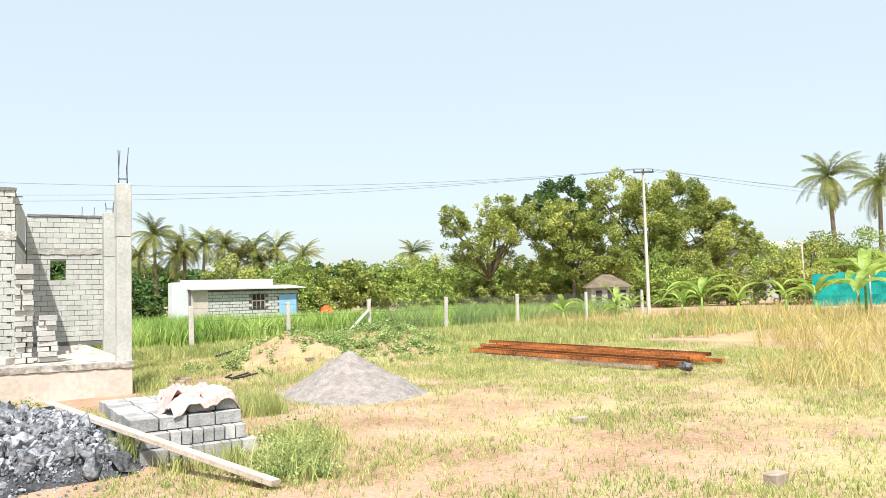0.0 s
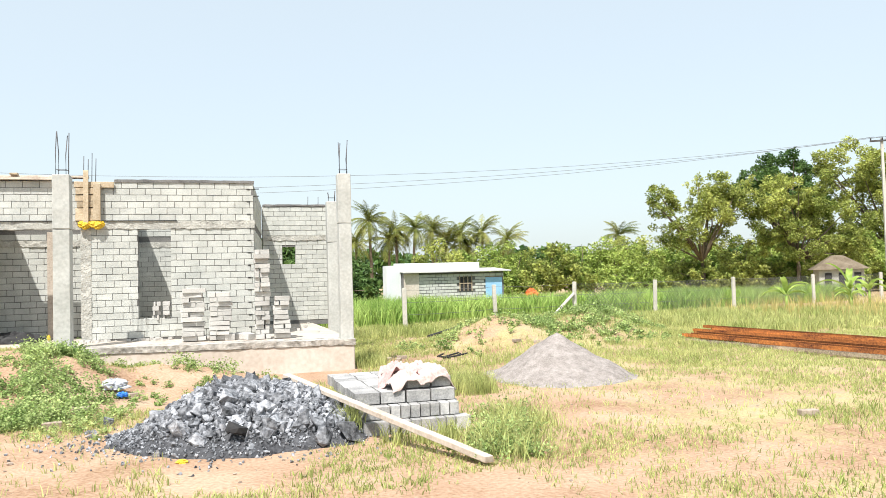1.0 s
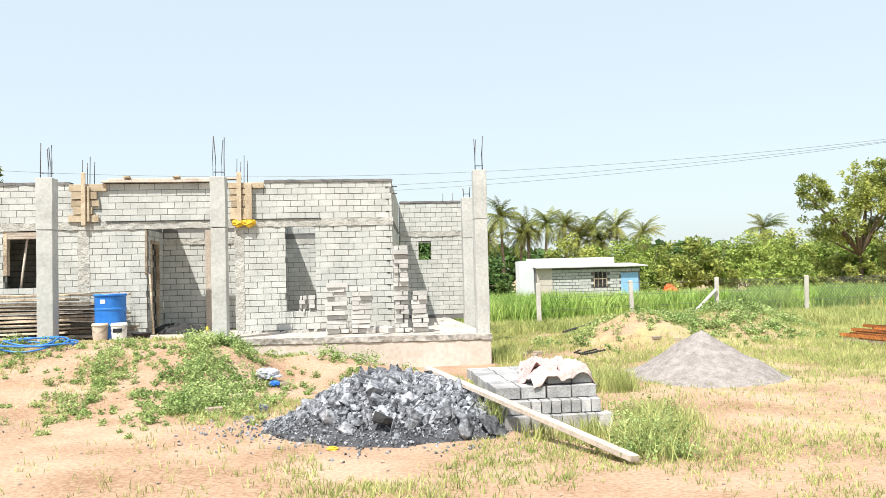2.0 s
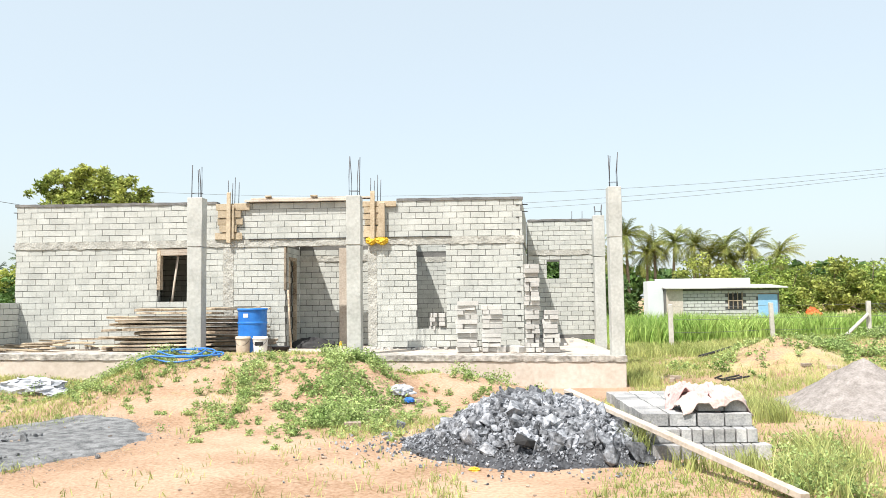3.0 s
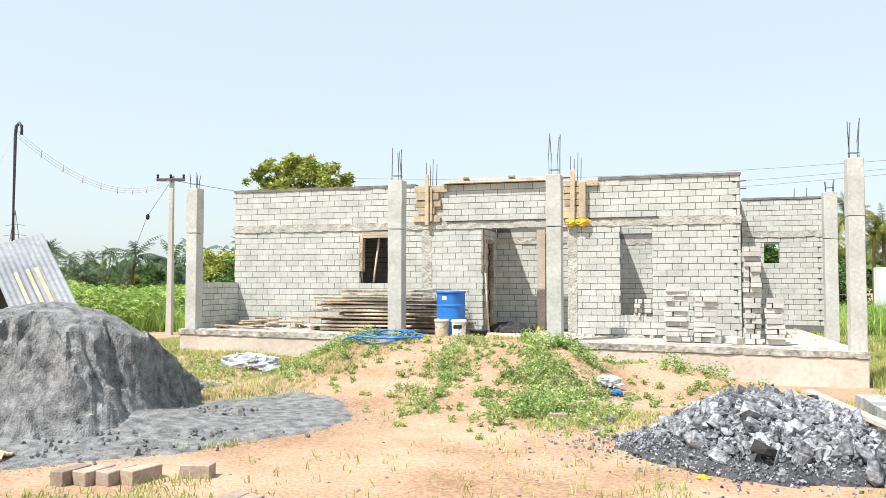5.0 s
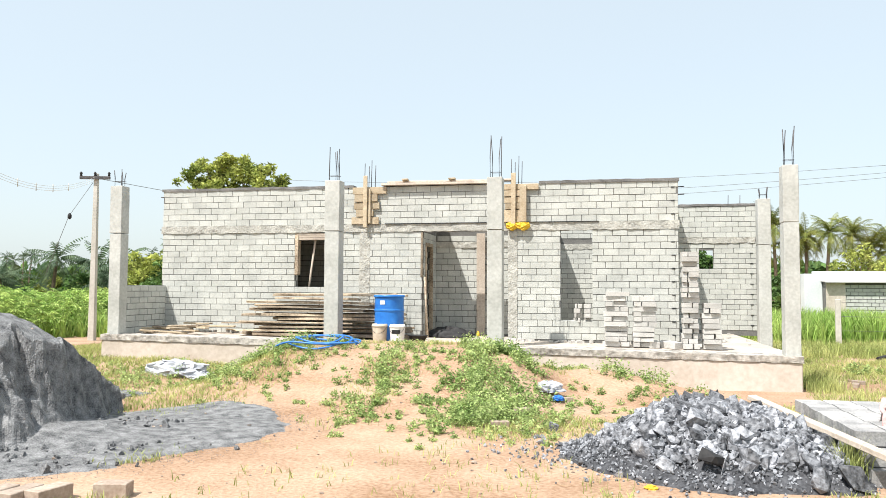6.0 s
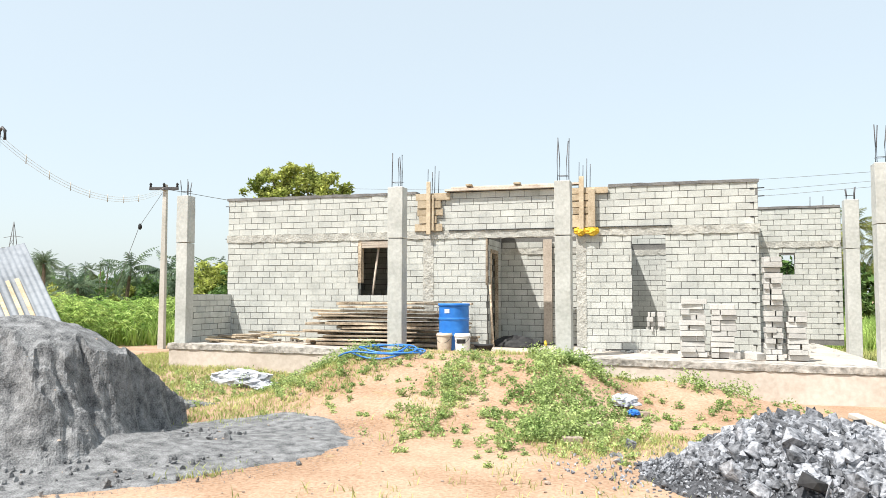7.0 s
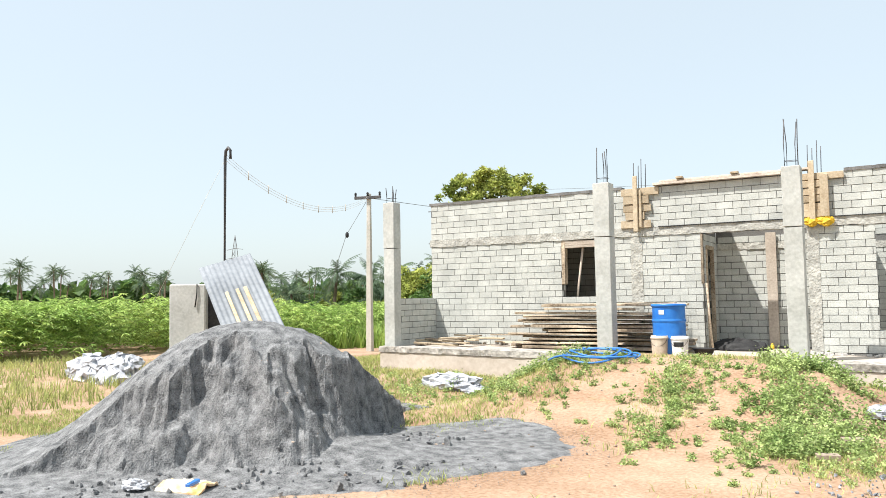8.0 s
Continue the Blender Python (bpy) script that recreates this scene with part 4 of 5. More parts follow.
for q in (0.15, 0.85):
    a, b = Vector((13.1 + 0.6 * q, 24.2 - 5.8 * q, float(land(14, 21)) + 0.03)), Vector((16.3 + 0.3 * q, 27.2 - 8.0 * q, float(land(14, 21)) + 0.06))
    part("bearer", tube(bmesh.new(), [a, b], 0.05, 4), PLANK, steel, "dark wooden bearer")
boulder = part("boulder", ROCKS[6], None, m=pose(13.6, 17.55, float(land(13.6, 17.5)) + 0.12, 10, 20, 40) @ Matrix.Diagonal((0.5, 0.42, 0.42, 1)))
tagged(boulder, "single grey boulder beside the steel pile", "boulder")


def loose_brick(x, y, a, s=(0.23, 0.11, 0.075), tilt=0):
    z = float(land(x, y)) + 0.6 * float(sand_rise(np.array([x]), np.array([y]))[0]) + s[2] / 2 - 0.005
    ob = part("brick", solid(-s[0] / 2, s[0] / 2, -s[1] / 2, s[1] / 2, -s[2] / 2, s[2] / 2, 0.006, 0.005), BRICK, m=pose(x, y, z, tilt, 0, a))
    tagged(ob, "single reddish brown brick lying on the soil", "brick", "loose bricks")


for row in ((7.62, 11.4, 10, (0.24, 0.12, 0.11)), (8.45, 14.87, -10), (0.3, 19.92, 4), (-0.45, 18.1, 20), (-3.2, 14.1, 12, (0.28, 0.16, 0.13)), (-3.62, 13.85, 80, (0.34, 0.16, 0.13)), (-3.8, 13.75, 84, (0.34, 0.15, 0.13)), (-3.98, 13.68, 82, (0.34, 0.16, 0.13)),
            (-4.16, 13.6, 86, (0.33, 0.15, 0.13)), (-2.35, 13.25, 85, (0.33, 0.16, 0.12)), (-2.18, 13.2, 88, (0.33, 0.15, 0.12)), (-2.0, 13.2, 84, (0.33, 0.16, 0.12)), (8.6, 24.6, 12), (9.1, 24.5, -20), (5.2, 23.9, 30), (5.6, 24.1, -15), (5.4, 23.6, 70), (-0.25, 19.0, 15)):
    loose_brick(*row)

# hose on the slope
bm = bmesh.new()
pts = []
rng = random.Random(2)
for k in range(200):
    a = k / 200 * 2 * math.pi * 4.3
    r = 0.82 + 0.2 * math.sin(a * 0.41 + 1) + 0.1 * math.sin(a * 1.7)
    x, y = -4.25 + r * 0.72 * math.cos(a) + 0.12 * math.sin(a * 0.6), 21.62 + r * 0.5 * math.sin(a)
    pts.append((x, y, float(land(x, y)) + 0.03 + 0.05 * (1 + math.sin(a * 2.3)) * 0.5 + 0.0005 * k))
hose = thing("garden_hose", "coiled blue plastic water hose on the grass", "hose")
part("pipe", tube(bm, pts, 0.016, 8), HOSE, hose)


def crumple(name, label, category, x, y, sx, sy, sz, material, seed, lift=0.0):
    bm = bmesh.new()
    bmesh.ops.create_icosphere(bm, subdivisions=4, radius=1)
    for v in bm.verts:
        n = noise.noise_vector(v.co * 2.6 + Vector((seed, 0, 0))) * 0.35 + noise.noise_vector(v.co * 6.5 + Vector((0, seed, 0))) * 0.2
        v.co = Vector((v.co.x * sx, v.co.y * sy, max(-0.15, v.co.z) * sz)) + Vector((n.x * sx, n.y * sy, abs(n.z) * sz))
    ob = part(name, bm, material, m=pose(x, y, float(land(x, y)) + lift))
    return tagged(ob, label, category)


crumple("plastic_sheet", "crumpled white plastic sheet on the grass", "plastic sheet", -6.7, 20.95, 0.58, 0.33, 0.24, CLEAR, 1)
crumple("plastic_sheet", "scrap of white plastic sheet on the grass", "plastic sheet", -6.0, 20.7, 0.3, 0.2, 0.08, CLEAR, 2)
crumple("plastic_bag", "torn white and blue plastic bag on the weedy mound", "plastic bag", 0.05, 20.05, 0.2, 0.16, 0.13, CLEAR, 3, 0.05)
crumple("plastic_bag", "blue corner of a torn plastic bag", "plastic bag", 0.2, 19.85, 0.09, 0.08, 0.06, HOSE, 4, 0.03)
for k, (x, y, s) in enumerate(((-15.6, 19.9, 0.55), (-14.9, 19.6, 0.6), (-14.1, 19.5, 0.55), (-15.0, 20.3, 0.5))):
    crumple("white_sack", "full white woven plastic sack on dry grass", "sack", x, y, s, 0.4, 0.42, CLEAR, 10 + k)
BZ = float(land(-5.5, 13.9) + sand_rise(np.array([-5.5]), np.array([13.9]))[0])
litter = thing("cement_bag", "empty orange and white plastic bag with bars of print", "plastic bag", m=pose(-5.55, 13.95, BZ - 0.02, 6, 0, 12))
bm = bmesh.new()
bmesh.ops.create_grid(bm, x_segments=24, y_segments=14, size=0.5)
for v in bm.verts:
    n = noise.noise(v.co * 6)
    v.co = Vector((v.co.x * 0.5, v.co.y * 0.3, 0.09 + 0.05 * n - 0.1 * abs(v.co.y)))
bmesh.ops.solidify(bm, geom=bm.faces[:], thickness=0.02)
part("sheet", bm, BAGCLOTH, litter)
part("print_bar", solid(0.06, 0.11, -0.09, 0.07, 0.07, 0.1, 0.003), HOSE, litter, "blue printed bar")
crumple("plastic_scrap", "small white plastic scrap on the sand", "plastic bag", -5.95, 13.7, 0.12, 0.1, 0.07, CLEAR, 20, 0.06)

crumple("yellow_paper", "scrap of yellow paper at the foot of the rocks", "litter", 1.25, 15.35, 0.06, 0.05, 0.03, YELLOW, 40)
log = thing("branch", "dark fallen branch lying on the grass", "branch")
part("stick", tube(bmesh.new(), [(7.7, 29.5, float(land(7.7, 29.5)) + 0.06), (8.5, 30.4, float(land(8.5, 30.4)) + 0.14), (9.3, 31.6, float(land(9.3, 31.6)) + 0.2)], 0.05, 7, 0.03), DARK, log)
rng = random.Random(44)
for k in range(6):
    x, y = 6.7 + rng.uniform(-0.4, 0.6), 23.7 + rng.uniform(-0.3, 0.3)
    part("twig", tube(bmesh.new(), [(x, y, float(land(x, y)) + 0.03), (x + rng.uniform(-0.4, 0.4), y + rng.uniform(-0.2, 0.2), float(land(x, y)) + 0.1)], 0.02, 5), DARK, log)

# ---- fence ----
POSTS = ((8.14, 34.3), (12.4, 36.3), (16.4, 37.3), (20.3, 37.2), (25.2, 38.2), (31.4, 39.9), (37.5, 41.5))
for x, y in POSTS:
    z = float(land(x, y))
    post = thing("fence_post", "pale weathered concrete fence post", "fence post", "fence posts", pose(x, y, z - 0.2, random.uniform(-1.5, 1.5), random.uniform(-1.5, 1.5), 0))
    bm = solid(-0.075, 0.075, -0.06, 0.06, 0, 1.72, 0.012, 0.01)
    part("shaft", bm, POLE, post)
strut = thing("fence_strut", "slanting pale concrete strut bracing a fence post", "fence strut")
part("shaft", tube(bmesh.new(), [(14.9, 36.6, -0.15), (16.35, 37.2, 0.9)], 0.075, 4), POLE, strut)
fence = thing("wire_fence", "chain link wire mesh between the concrete posts", "fence")
vs, fs = [], []


def strand(p, q, r=0.004):
    p, q = np.array(p, float), np.array(q, float)
    n = len(vs) * 4
    s = np.array((0, 0, r)) if abs(q[2] - p[2]) < 0.3 * np.linalg.norm(q - p) else np.array((r, 0, 0))
    vs.append(np.stack([p - s, q - s, q + s, p + s]))
    fs.append([n, n + 1, n + 2, n + 3])


for (ax, ay), (bx, by) in list(zip(POSTS, POSTS[1:]))[2:]:
    L = math.hypot(bx - ax, by - ay)
    n = int(L / 0.16)
    for k in range(-8, n + 8):
        for s in (1, -1):
            u0, u1 = k / n, (k + s * 8) / n
            if min(u0, u1) < 0 or max(u0, u1) > 1:
                continue
            strand((ax + (bx - ax) * u0, ay + (by - ay) * u0, 0.0), (ax + (bx - ax) * u1, ay + (by - ay) * u1, 1.3), 0.009)
tagged(part("mesh", mesh_np("mesh", np.concatenate(vs), fs), WIRE, fence), kind="stuff")
for (ax, ay), (bx, by) in zip(POSTS, POSTS[1:]):
    for z in (0.5, 0.95, 1.4):
        part("strand", tube(bmesh.new(), sag((ax, ay, z - 0.1), (bx, by, z - 0.1), 0.03, 6), 0.006, 4), WIRE, fence)

# ---- power lines ----


def power_pole(x, y, top, arm, label, turn):
    z = float(land(x, y))
    ob = thing("power_pole", label, "power pole", "power poles", pose(x, y, z - 0.3, 0, 0, turn))
    bm = bmesh.new()
    box(bm, -0.1, 0.1, -0.12, 0.12, 0, top - z + 0.3, 0.012)
    for v in bm.verts:
        f = 1 - 0.4 * v.co.z / (top - z)
        v.co.x *= f
        v.co.y *= f
    part("post", bm, POLE, ob)
    h = top - z + 0.15
    part("crossarm", solid(-arm / 2, arm / 2, -0.16, -0.08, h - 0.05, h + 0.05, 0.01), BAR, ob)
    for u in (-0.46, 0, 0.46):
        part("insulator", lathe([(0.02, 0), (0.045, 0.02), (0.03, 0.06), (0.05, 0.09), (0.02, 0.14)], 10), DARK, ob, m=pose(arm * u, -0.12, h + 0.05))
    return ob


power_pole(37.75, 41.2, 8.95, 1.3, "tall pale concrete electricity pole with crossarm", -30)
power_pole(-15.05, 29.95, 5.3, 0.95, "slim concrete electricity pole with steel crossarm", 15)
lines = thing("power_lines", "thin sagging overhead electricity wires", "wire")
for a, b, d in (((37.75, 41.2, 9.05), (-18, 52, 8.3), 1.4), ((38.15, 41.0, 9.05), (-18, 53, 7.2), 1.2), ((37.35, 41.4, 9.05), (-18, 54, 7.0), 1.3),
                ((37.75, 41.2, 9.05), (110, 30, 9.5), 1.5), ((38.15, 41.0, 9.05), (110, 31, 9.2), 1.5), ((37.35, 41.4, 9.05), (110, 32, 9.3), 1.7),
                ((25, 62, 3.9), (120, 42, 9.0), 1.0), ((25, 62, 3.6), (120, 43, 8.4), 1.0), ((-15.05, 29.85, 5.15), (-8, 60, 6.0), 0.4)):
    part("cable", tube(bmesh.new(), sag(a, b, d), 0.009, 5), WIRE, lines)

pylon = thing("transmission_tower", "far lattice electricity transmission tower", "pylon", m=pose(-196, 200, 0))
for sx, sy in ((-1, -1), (1, -1), (1, 1), (-1, 1)):
    part("leg", tube(bmesh.new(), [(sx * 2.2, sy * 2.2, -0.2), (sx * 0.5, sy * 0.5, 20), (0, 0, 25)], 0.1, 4), WIRE, pylon)
for z, w in ((16.8, 4.6), (20.0, 3.8)):
    part("crossarm", tube(bmesh.new(), [(-w, 0, z), (0, 0, z + 0.5), (w, 0, z)], 0.08, 4), WIRE, pylon)
for k in range(9):
    z = 1.5 + 2 * k
    w = 2.2 - 1.7 * z / 20
    part("brace", tube(bmesh.new(), [(-w, -w, z), (w * 0.88, -w * 0.88, z + 2)], 0.06, 4), WIRE, pylon)
    part("brace", tube(bmesh.new(), [(w, -w, z), (-w * 0.88, -w * 0.88, z + 2)], 0.06, 4), WIRE, pylon)
stay = thing("stay_wire", "slack stay wire with a dark insulator on the pole", "wire")
part("cable", tube(bmesh.new(), [(-15.1, 29.85, 5.0), (-15.75, 29.6, 3.9), (-16.3, 29.3, 2.0)], 0.008, 4), WIRE, stay)
part("insulator", lathe([(0.02, 0), (0.06, 0.05), (0.06, 0.14), (0.02, 0.2)], 10), DARK, stay, m=pose(-15.72, 29.6, 3.8))
stake = thing("field_stake", "thin pale stake in the green field", "stake")
part("shaft", tube(bmesh.new(), [(-23.87, 38, -0.2), (-23.87, 38, 0.65)], 0.06, 6), POLE, stake)
bamboo = thing("bamboo_pole", "thin brown bamboo pole behind the banana plants", "pole")
part("shaft", tube(bmesh.new(), [(44.6, 35, -0.1), (44.45, 35, 4.0)], 0.045, 6), WOOD, bamboo)

# ---- tank, tin sheet and mast behind the sand ----
TX, TY = -13.85, 21.6
tank = thing("concrete_tank", "grey concrete water tank box", "tank", m=pose(TX, TY, float(land(TX, TY)), 0, 0, 28))
part("body", solid(-0.55, 0.3, -0.6, 0.6, 0, 1.93, 0.03, 0.01), COLUMN, tank)
part("opening", solid(0.303, 0.9, -0.45, 0.6, 0, 1.8), DARK, tank, "dark opening")
part("hose", tube(bmesh.new(), [(0.1, -0.62, 1.93), (0.1, -0.63, 1.7), (0.06, -0.63, 1.4)], 0.015, 6), DARK, tank)
tin = thing("tin_sheet", "leaning corrugated galvanised sheet with wooden battens", "metal sheet")
bm = bmesh.new()
bmesh.ops.create_grid(bm, x_segments=64, y_segments=4, size=0.5)
for v in bm.verts:
    v.co = Vector((v.co.x * 1.12, v.co.y * 3.3, 0.011 * math.sin(v.co.x * 2 * math.pi * 11)))
bmesh.ops.solidify(bm, geom=bm.faces[:], thickness=0.004)
for f in bm.faces:
    f.smooth = True
s_top, s_foot, s_side = Vector((-12.15, 20.65, 2.6)), Vector((-9.75, 19.6, 0.35)), Vector((1.0, 0.55, -0.1))
s_y = (s_top - s_foot).normalized()
s_z = s_side.cross(s_y).normalized()
SHEET_M = Matrix.Translation((s_top + s_foot) / 2) @ Matrix((s_y.cross(s_z), s_y, s_z)).transposed().to_4x4()
part("sheet", bm, TIN, tin, m=SHEET_M)
for dx in (-0.22, 0.0, 0.16):
    part("batten", solid(dx - 0.035, dx + 0.035, -1.3, 0.65, 0.03, 0.06, 0.004, 0.006), WOOD, tin, m=SHEET_M)
mast = thing("metal_mast", "thin dark metal mast with a hooked top carrying wires", "mast", m=pose(-13.12, 21.6, 0))
part("pipe", tube(bmesh.new(), [(0, 0, -0.1), (0, 0, 5.0), (0.02, 0, 5.2), (0.1, 0, 5.27), (0.17, 0, 5.2), (0.17, 0, 5.0)], 0.035, 8), BAR, mast)
for k in range(3):
    part("wire", tube(bmesh.new(), sag((0.05, 0, 5.1 - 0.07 * k), (-1.9, 8.3, 5.2 - 0.06 * k), 0.75), 0.0045, 4), POLE, mast)
part("stay", tube(bmesh.new(), [(0, 0, 5.0), (-1.3, -0.9, 1.7)], 0.004, 4), POLE, mast)
for k in range(1, 8):
    u = k / 9
    p = Vector((0.05, 0, 5.05)).lerp(Vector((-1.9, 8.3, 5.15)), u) - Vector((0, 0, 0.75 * 4 * u * (1 - u)))
    part("spacer", tube(bmesh.new(), [p + Vector((0, 0, 0.1)), p - Vector((0, 0, 0.12))], 0.012, 5), POLE, mast)

# ---- shed ----
shed = thing("shed", "small unplastered block shed with a white sheet roof", "shed")
SY0 = 46.0
bm = bmesh.new()
box(bm, 10.95, 16.5, SY0, SY0 + 4.5, -0.2, 2.02)
part("wall", bm, MORTAR, shed, "grey block wall")
rows = []
for k in range(13):
    z = -0.2 + 0.165 * k
    x = 10.95 - (0.17 if k % 2 else 0)
    while x < 16.5:
        a, b = max(10.95, x), min(16.5, x + 0.34)
        c = (a + b) / 2
        if b - a > 0.06 and not (13.9 < c < 14.75 and 1.0 < z + 0.08 < 1.85) and not (15.4 < c < 16.45 and z < 1.72):
            rows.append(((c, SY0 - 0.005, z + 0.08), (b - a - 0.025, 0.06, 0.14), 0))
        x += 0.34
tagged(part("masonry", joined_boxes("masonry", rows), BLOCK, shed), kind="stuff")
part("side_wall", solid(10.15, 10.93, SY0 + 0.5, SY0 + 1.5, -0.2, 2.45, 0.01), WHITEWASH, shed, "whitewashed side wall")
part("parapet", solid(10.95, 15.9, SY0 + 2.2, SY0 + 2.4, 1.9, 2.6, 0.01), WHITEWASH, shed, "whitewashed upper wall")
part("render_patch", solid(10.93, 11.75, SY0 - 0.05, SY0 - 0.035, -0.2, 2.02), PLASTER, shed, "pale plastered corner")
bm = solid(10.85, 16.82, SY0 - 0.35, SY0 + 2.2, 0, 0.05)
for v in bm.verts:
    v.co.z += 2.06 + 0.16 * (v.co.y - SY0) / 2.2
part("roof", bm, SHEET, shed, "white cement sheet roof")
door = part("door", solid(15.45, 16.4, SY0 - 0.05, SY0 - 0.01, -0.2, 1.72, 0.01), DOOR_BLUE, shed, "pale blue painted door")
part("door_frame", solid(15.42, 16.43, SY0 - 0.04, SY0, 1.725, 1.78, 0.005), PLANK, door)
window = part("window", solid(13.95, 14.7, SY0 - 0.03, SY0 - 0.012, 1.02, 1.84), DARK, shed, "dark barred window")
for k in range(4):
    part("window_bar", solid(13.97 + 0.225 * k, 14.02 + 0.225 * k, SY0 - 0.06, SY0 - 0.034, 1.02, 1.84), PLANK, window)
part("window_rail", solid(13.95, 14.7, SY0 - 0.065, SY0 - 0.061 + 0.003, 1.4, 1.45), PLANK, window)
crumple("orange_bundle", "orange plastic bundle among the shrubs", "bundle", 18.7, 47.3, 0.42, 0.3, 0.5, ORANGE, 33, 0.55)

# ---- hut, nets and far roof ----
hut = thing("thatched_hut", "small grey thatched hut behind the fence", "hut", m=pose(40.3, 47.5, -0.1, 0, 0, -35))
bm = bmesh.new()
bmesh.ops.create_cone(bm, cap_ends=True, segments=4, radius1=2.3, radius2=0.5, depth=0.9)
for v in bm.verts:
    v.co = Matrix.Rotation(radians(45), 3, "Z") @ v.co + Vector((0, 0, 2.15)) + noise.noise_vector(v.co * 3) * 0.1
part("roof", bm, BARK, hut)
part("wall", solid(-1.3, 1.3, -1.3, 1.3, 0, 1.75, 0.02), ROUGH, hut)
for x in (-1.2, -0.2, 0.9):
    part("opening", solid(x * 0.8, x * 0.8 + 0.4, -1.33, -1.305, 0.2, 1.5), DARK, hut)
net = thing("shade_net", "teal green shade net fence", "net")
for k in range(5):
    bm = bmesh.new()
    bmesh.ops.create_grid(bm, x_segments=24, y_segments=6, size=0.5)
    for v in bm.verts:
        n = noise.noise(Vector((v.co.x * 5, v.co.y * 3, k)))
        v.co = Vector((v.co.x * 3.4, 0.12 * n + 0.08 * math.sin(v.co.x * 12), 1.1 + v.co.y * 1.9 + 0.1 * n * (v.co.y > 0)))
    bmesh.ops.solidify(bm, geom=bm.faces[:], thickness=0.006)
    part("panel", bm, TEAL, net, m=pose(45.5 + 2.9 * k, 33.3 - 1.75 * k, 0.0, 0, 0, -31))
    part("pole", tube(bmesh.new(), [(46.95 + 2.9 * k, 32.4 - 1.75 * k, -0.1), (46.95 + 2.9 * k, 32.4 - 1.75 * k, 2.4)], 0.05, 6), PALE_WOOD, net)
roof = thing("barn", "far building with a pale grey sheet roof among trees", "barn", m=pose(72.5, 58, -0.3, 0, 0, -38))
part("wall", solid(-4.2, 4.2, -2, 2, -0.4, 5.2), ROUGH, roof)
bm = solid(-4.6, 4.6, -2.6, 2.6, 5.25, 5.35)
for v in bm.verts:
    v.co.z += 0.9 * (v.co.y + 2.6) / 5.2 + 0.04 * v.co.x
part("roof", bm, SHEET, roof)

# ---- trees ----


def limbs(bm, base, tips, r):
    for tip in tips:
        base_v, tip_v = Vector(base), Vector(tip)
        mid = base_v.lerp(tip_v, 0.5) + Vector((random.uniform(-0.3, 0.3), random.uniform(-0.3, 0.3), 0.25))
        tube(bm, [base_v, mid, tip_v], r, 6, r * 0.3)


def crown_points(rng, clumps, n, squash=0.8):
    """Leaf places in the outer part of many clumps."""
    w = np.array([c[3] ** 2 for c in clumps])
    pick = rng.choice(len(clumps), n, p=w / w.sum())
    c = np.array([k[:3] for k in clumps])[pick]
    r = np.array([k[3] for k in clumps])[pick][:, None]
    d = rng.normal(size=(n, 3))
    d /= np.linalg.norm(d, axis=1, keepdims=True)
    return c + d * r * rng.uniform(0.35, 1.08, (n, 1)) ** 0.6 * (1, 1, squash)


def make_clumps(rng, blobs, per):
    out = []
    for x, y, z, rx, rz in blobs:
        for _ in range(per):
            d = rng.normal(size=3)
            d /= np.linalg.norm(d)
            f = rng.uniform(0.45, 1.0)
            out.append((x + d[0] * rx * f, y + d[1] * rx * f, z + d[2] * rz * f, rng.uniform(0.12, 0.33) * min(rx, rz)))
    return out


def tree(label, x, y, trunk_h, blobs, leaves, size, material, seed, name="tree", group="trees"):
    rng = np.random.default_rng(seed)
    random.seed(seed)
    ob = thing(name, label, "tree" if name == "tree" else "shrub", group, pose(x, y, float(land(x, y))))
    clumps = make_clumps(rng, blobs, 40)
    bm = bmesh.new()
    tube(bm, [(0, 0, -0.2), (0.08, 0.05, trunk_h * 0.5), (0, 0, trunk_h)], 0.05 + 0.03 * trunk_h + 0.05, 8, 0.05 + 0.015 * trunk_h)
    limbs(bm, (0, 0, trunk_h * 0.75), [c[:3] for c in clumps[:: max(1, len(clumps) // 22)]], 0.04 + 0.012 * trunk_h)
    part("trunk", bm, BARK, ob)
    v, f = scatter_leaves(crown_points(rng, clumps, leaves), size, size * 0.27, 0.3, 0.15, rng)
    part("crown", mesh_np("crown", v, f), material, ob)
    return ob


GREEN, OLIVE = "broad tree with dense dark green foliage", "tall tree with thin olive green foliage"
tree(GREEN, 56, 58, 4.5, [(-4.5, 0, 9.8, 3.2, 2.3), (-0.5, 0, 9.6, 3.0, 2.4), (3.4, 0, 10.0, 3.6, 2.6), (-1.5, -1, 6.5, 3.8, 2.8), (4.5, -1, 6.4, 4.2, 3.0)], 52000, 0.22, LEAF, 1)
tree(GREEN, 65, 58, 4.0, [(-2.5, 0, 9.0, 3.2, 2.3), (1.5, 0, 7.6, 3.0, 2.0), (4.5, 0, 6.2, 2.6, 1.8), (0, -1, 4.8, 4.5, 2.6)], 34000, 0.22, LEAF, 2)
tree(GREEN, 47, 60, 4.5, [(0, 0, 10.0, 2.6, 1.9), (-2.2, 0, 9.0, 2.2, 1.7), (1.5, 0, 7, 3, 2.4)], 20000, 0.23, DEEP, 3)
tree(OLIVE, 33.3, 52, 3.4, [(-3.0, 0, 6.6, 1.3, 1.1), (-1.8, 0, 4.8, 1.9, 1.6), (0.7, 0, 7.6, 1.5, 1.3), (0.8, 0, 5.4, 2.0, 1.9), (3.0, 0, 7.0, 1.8, 1.6)], 21000, 0.17, LEAF, 4)
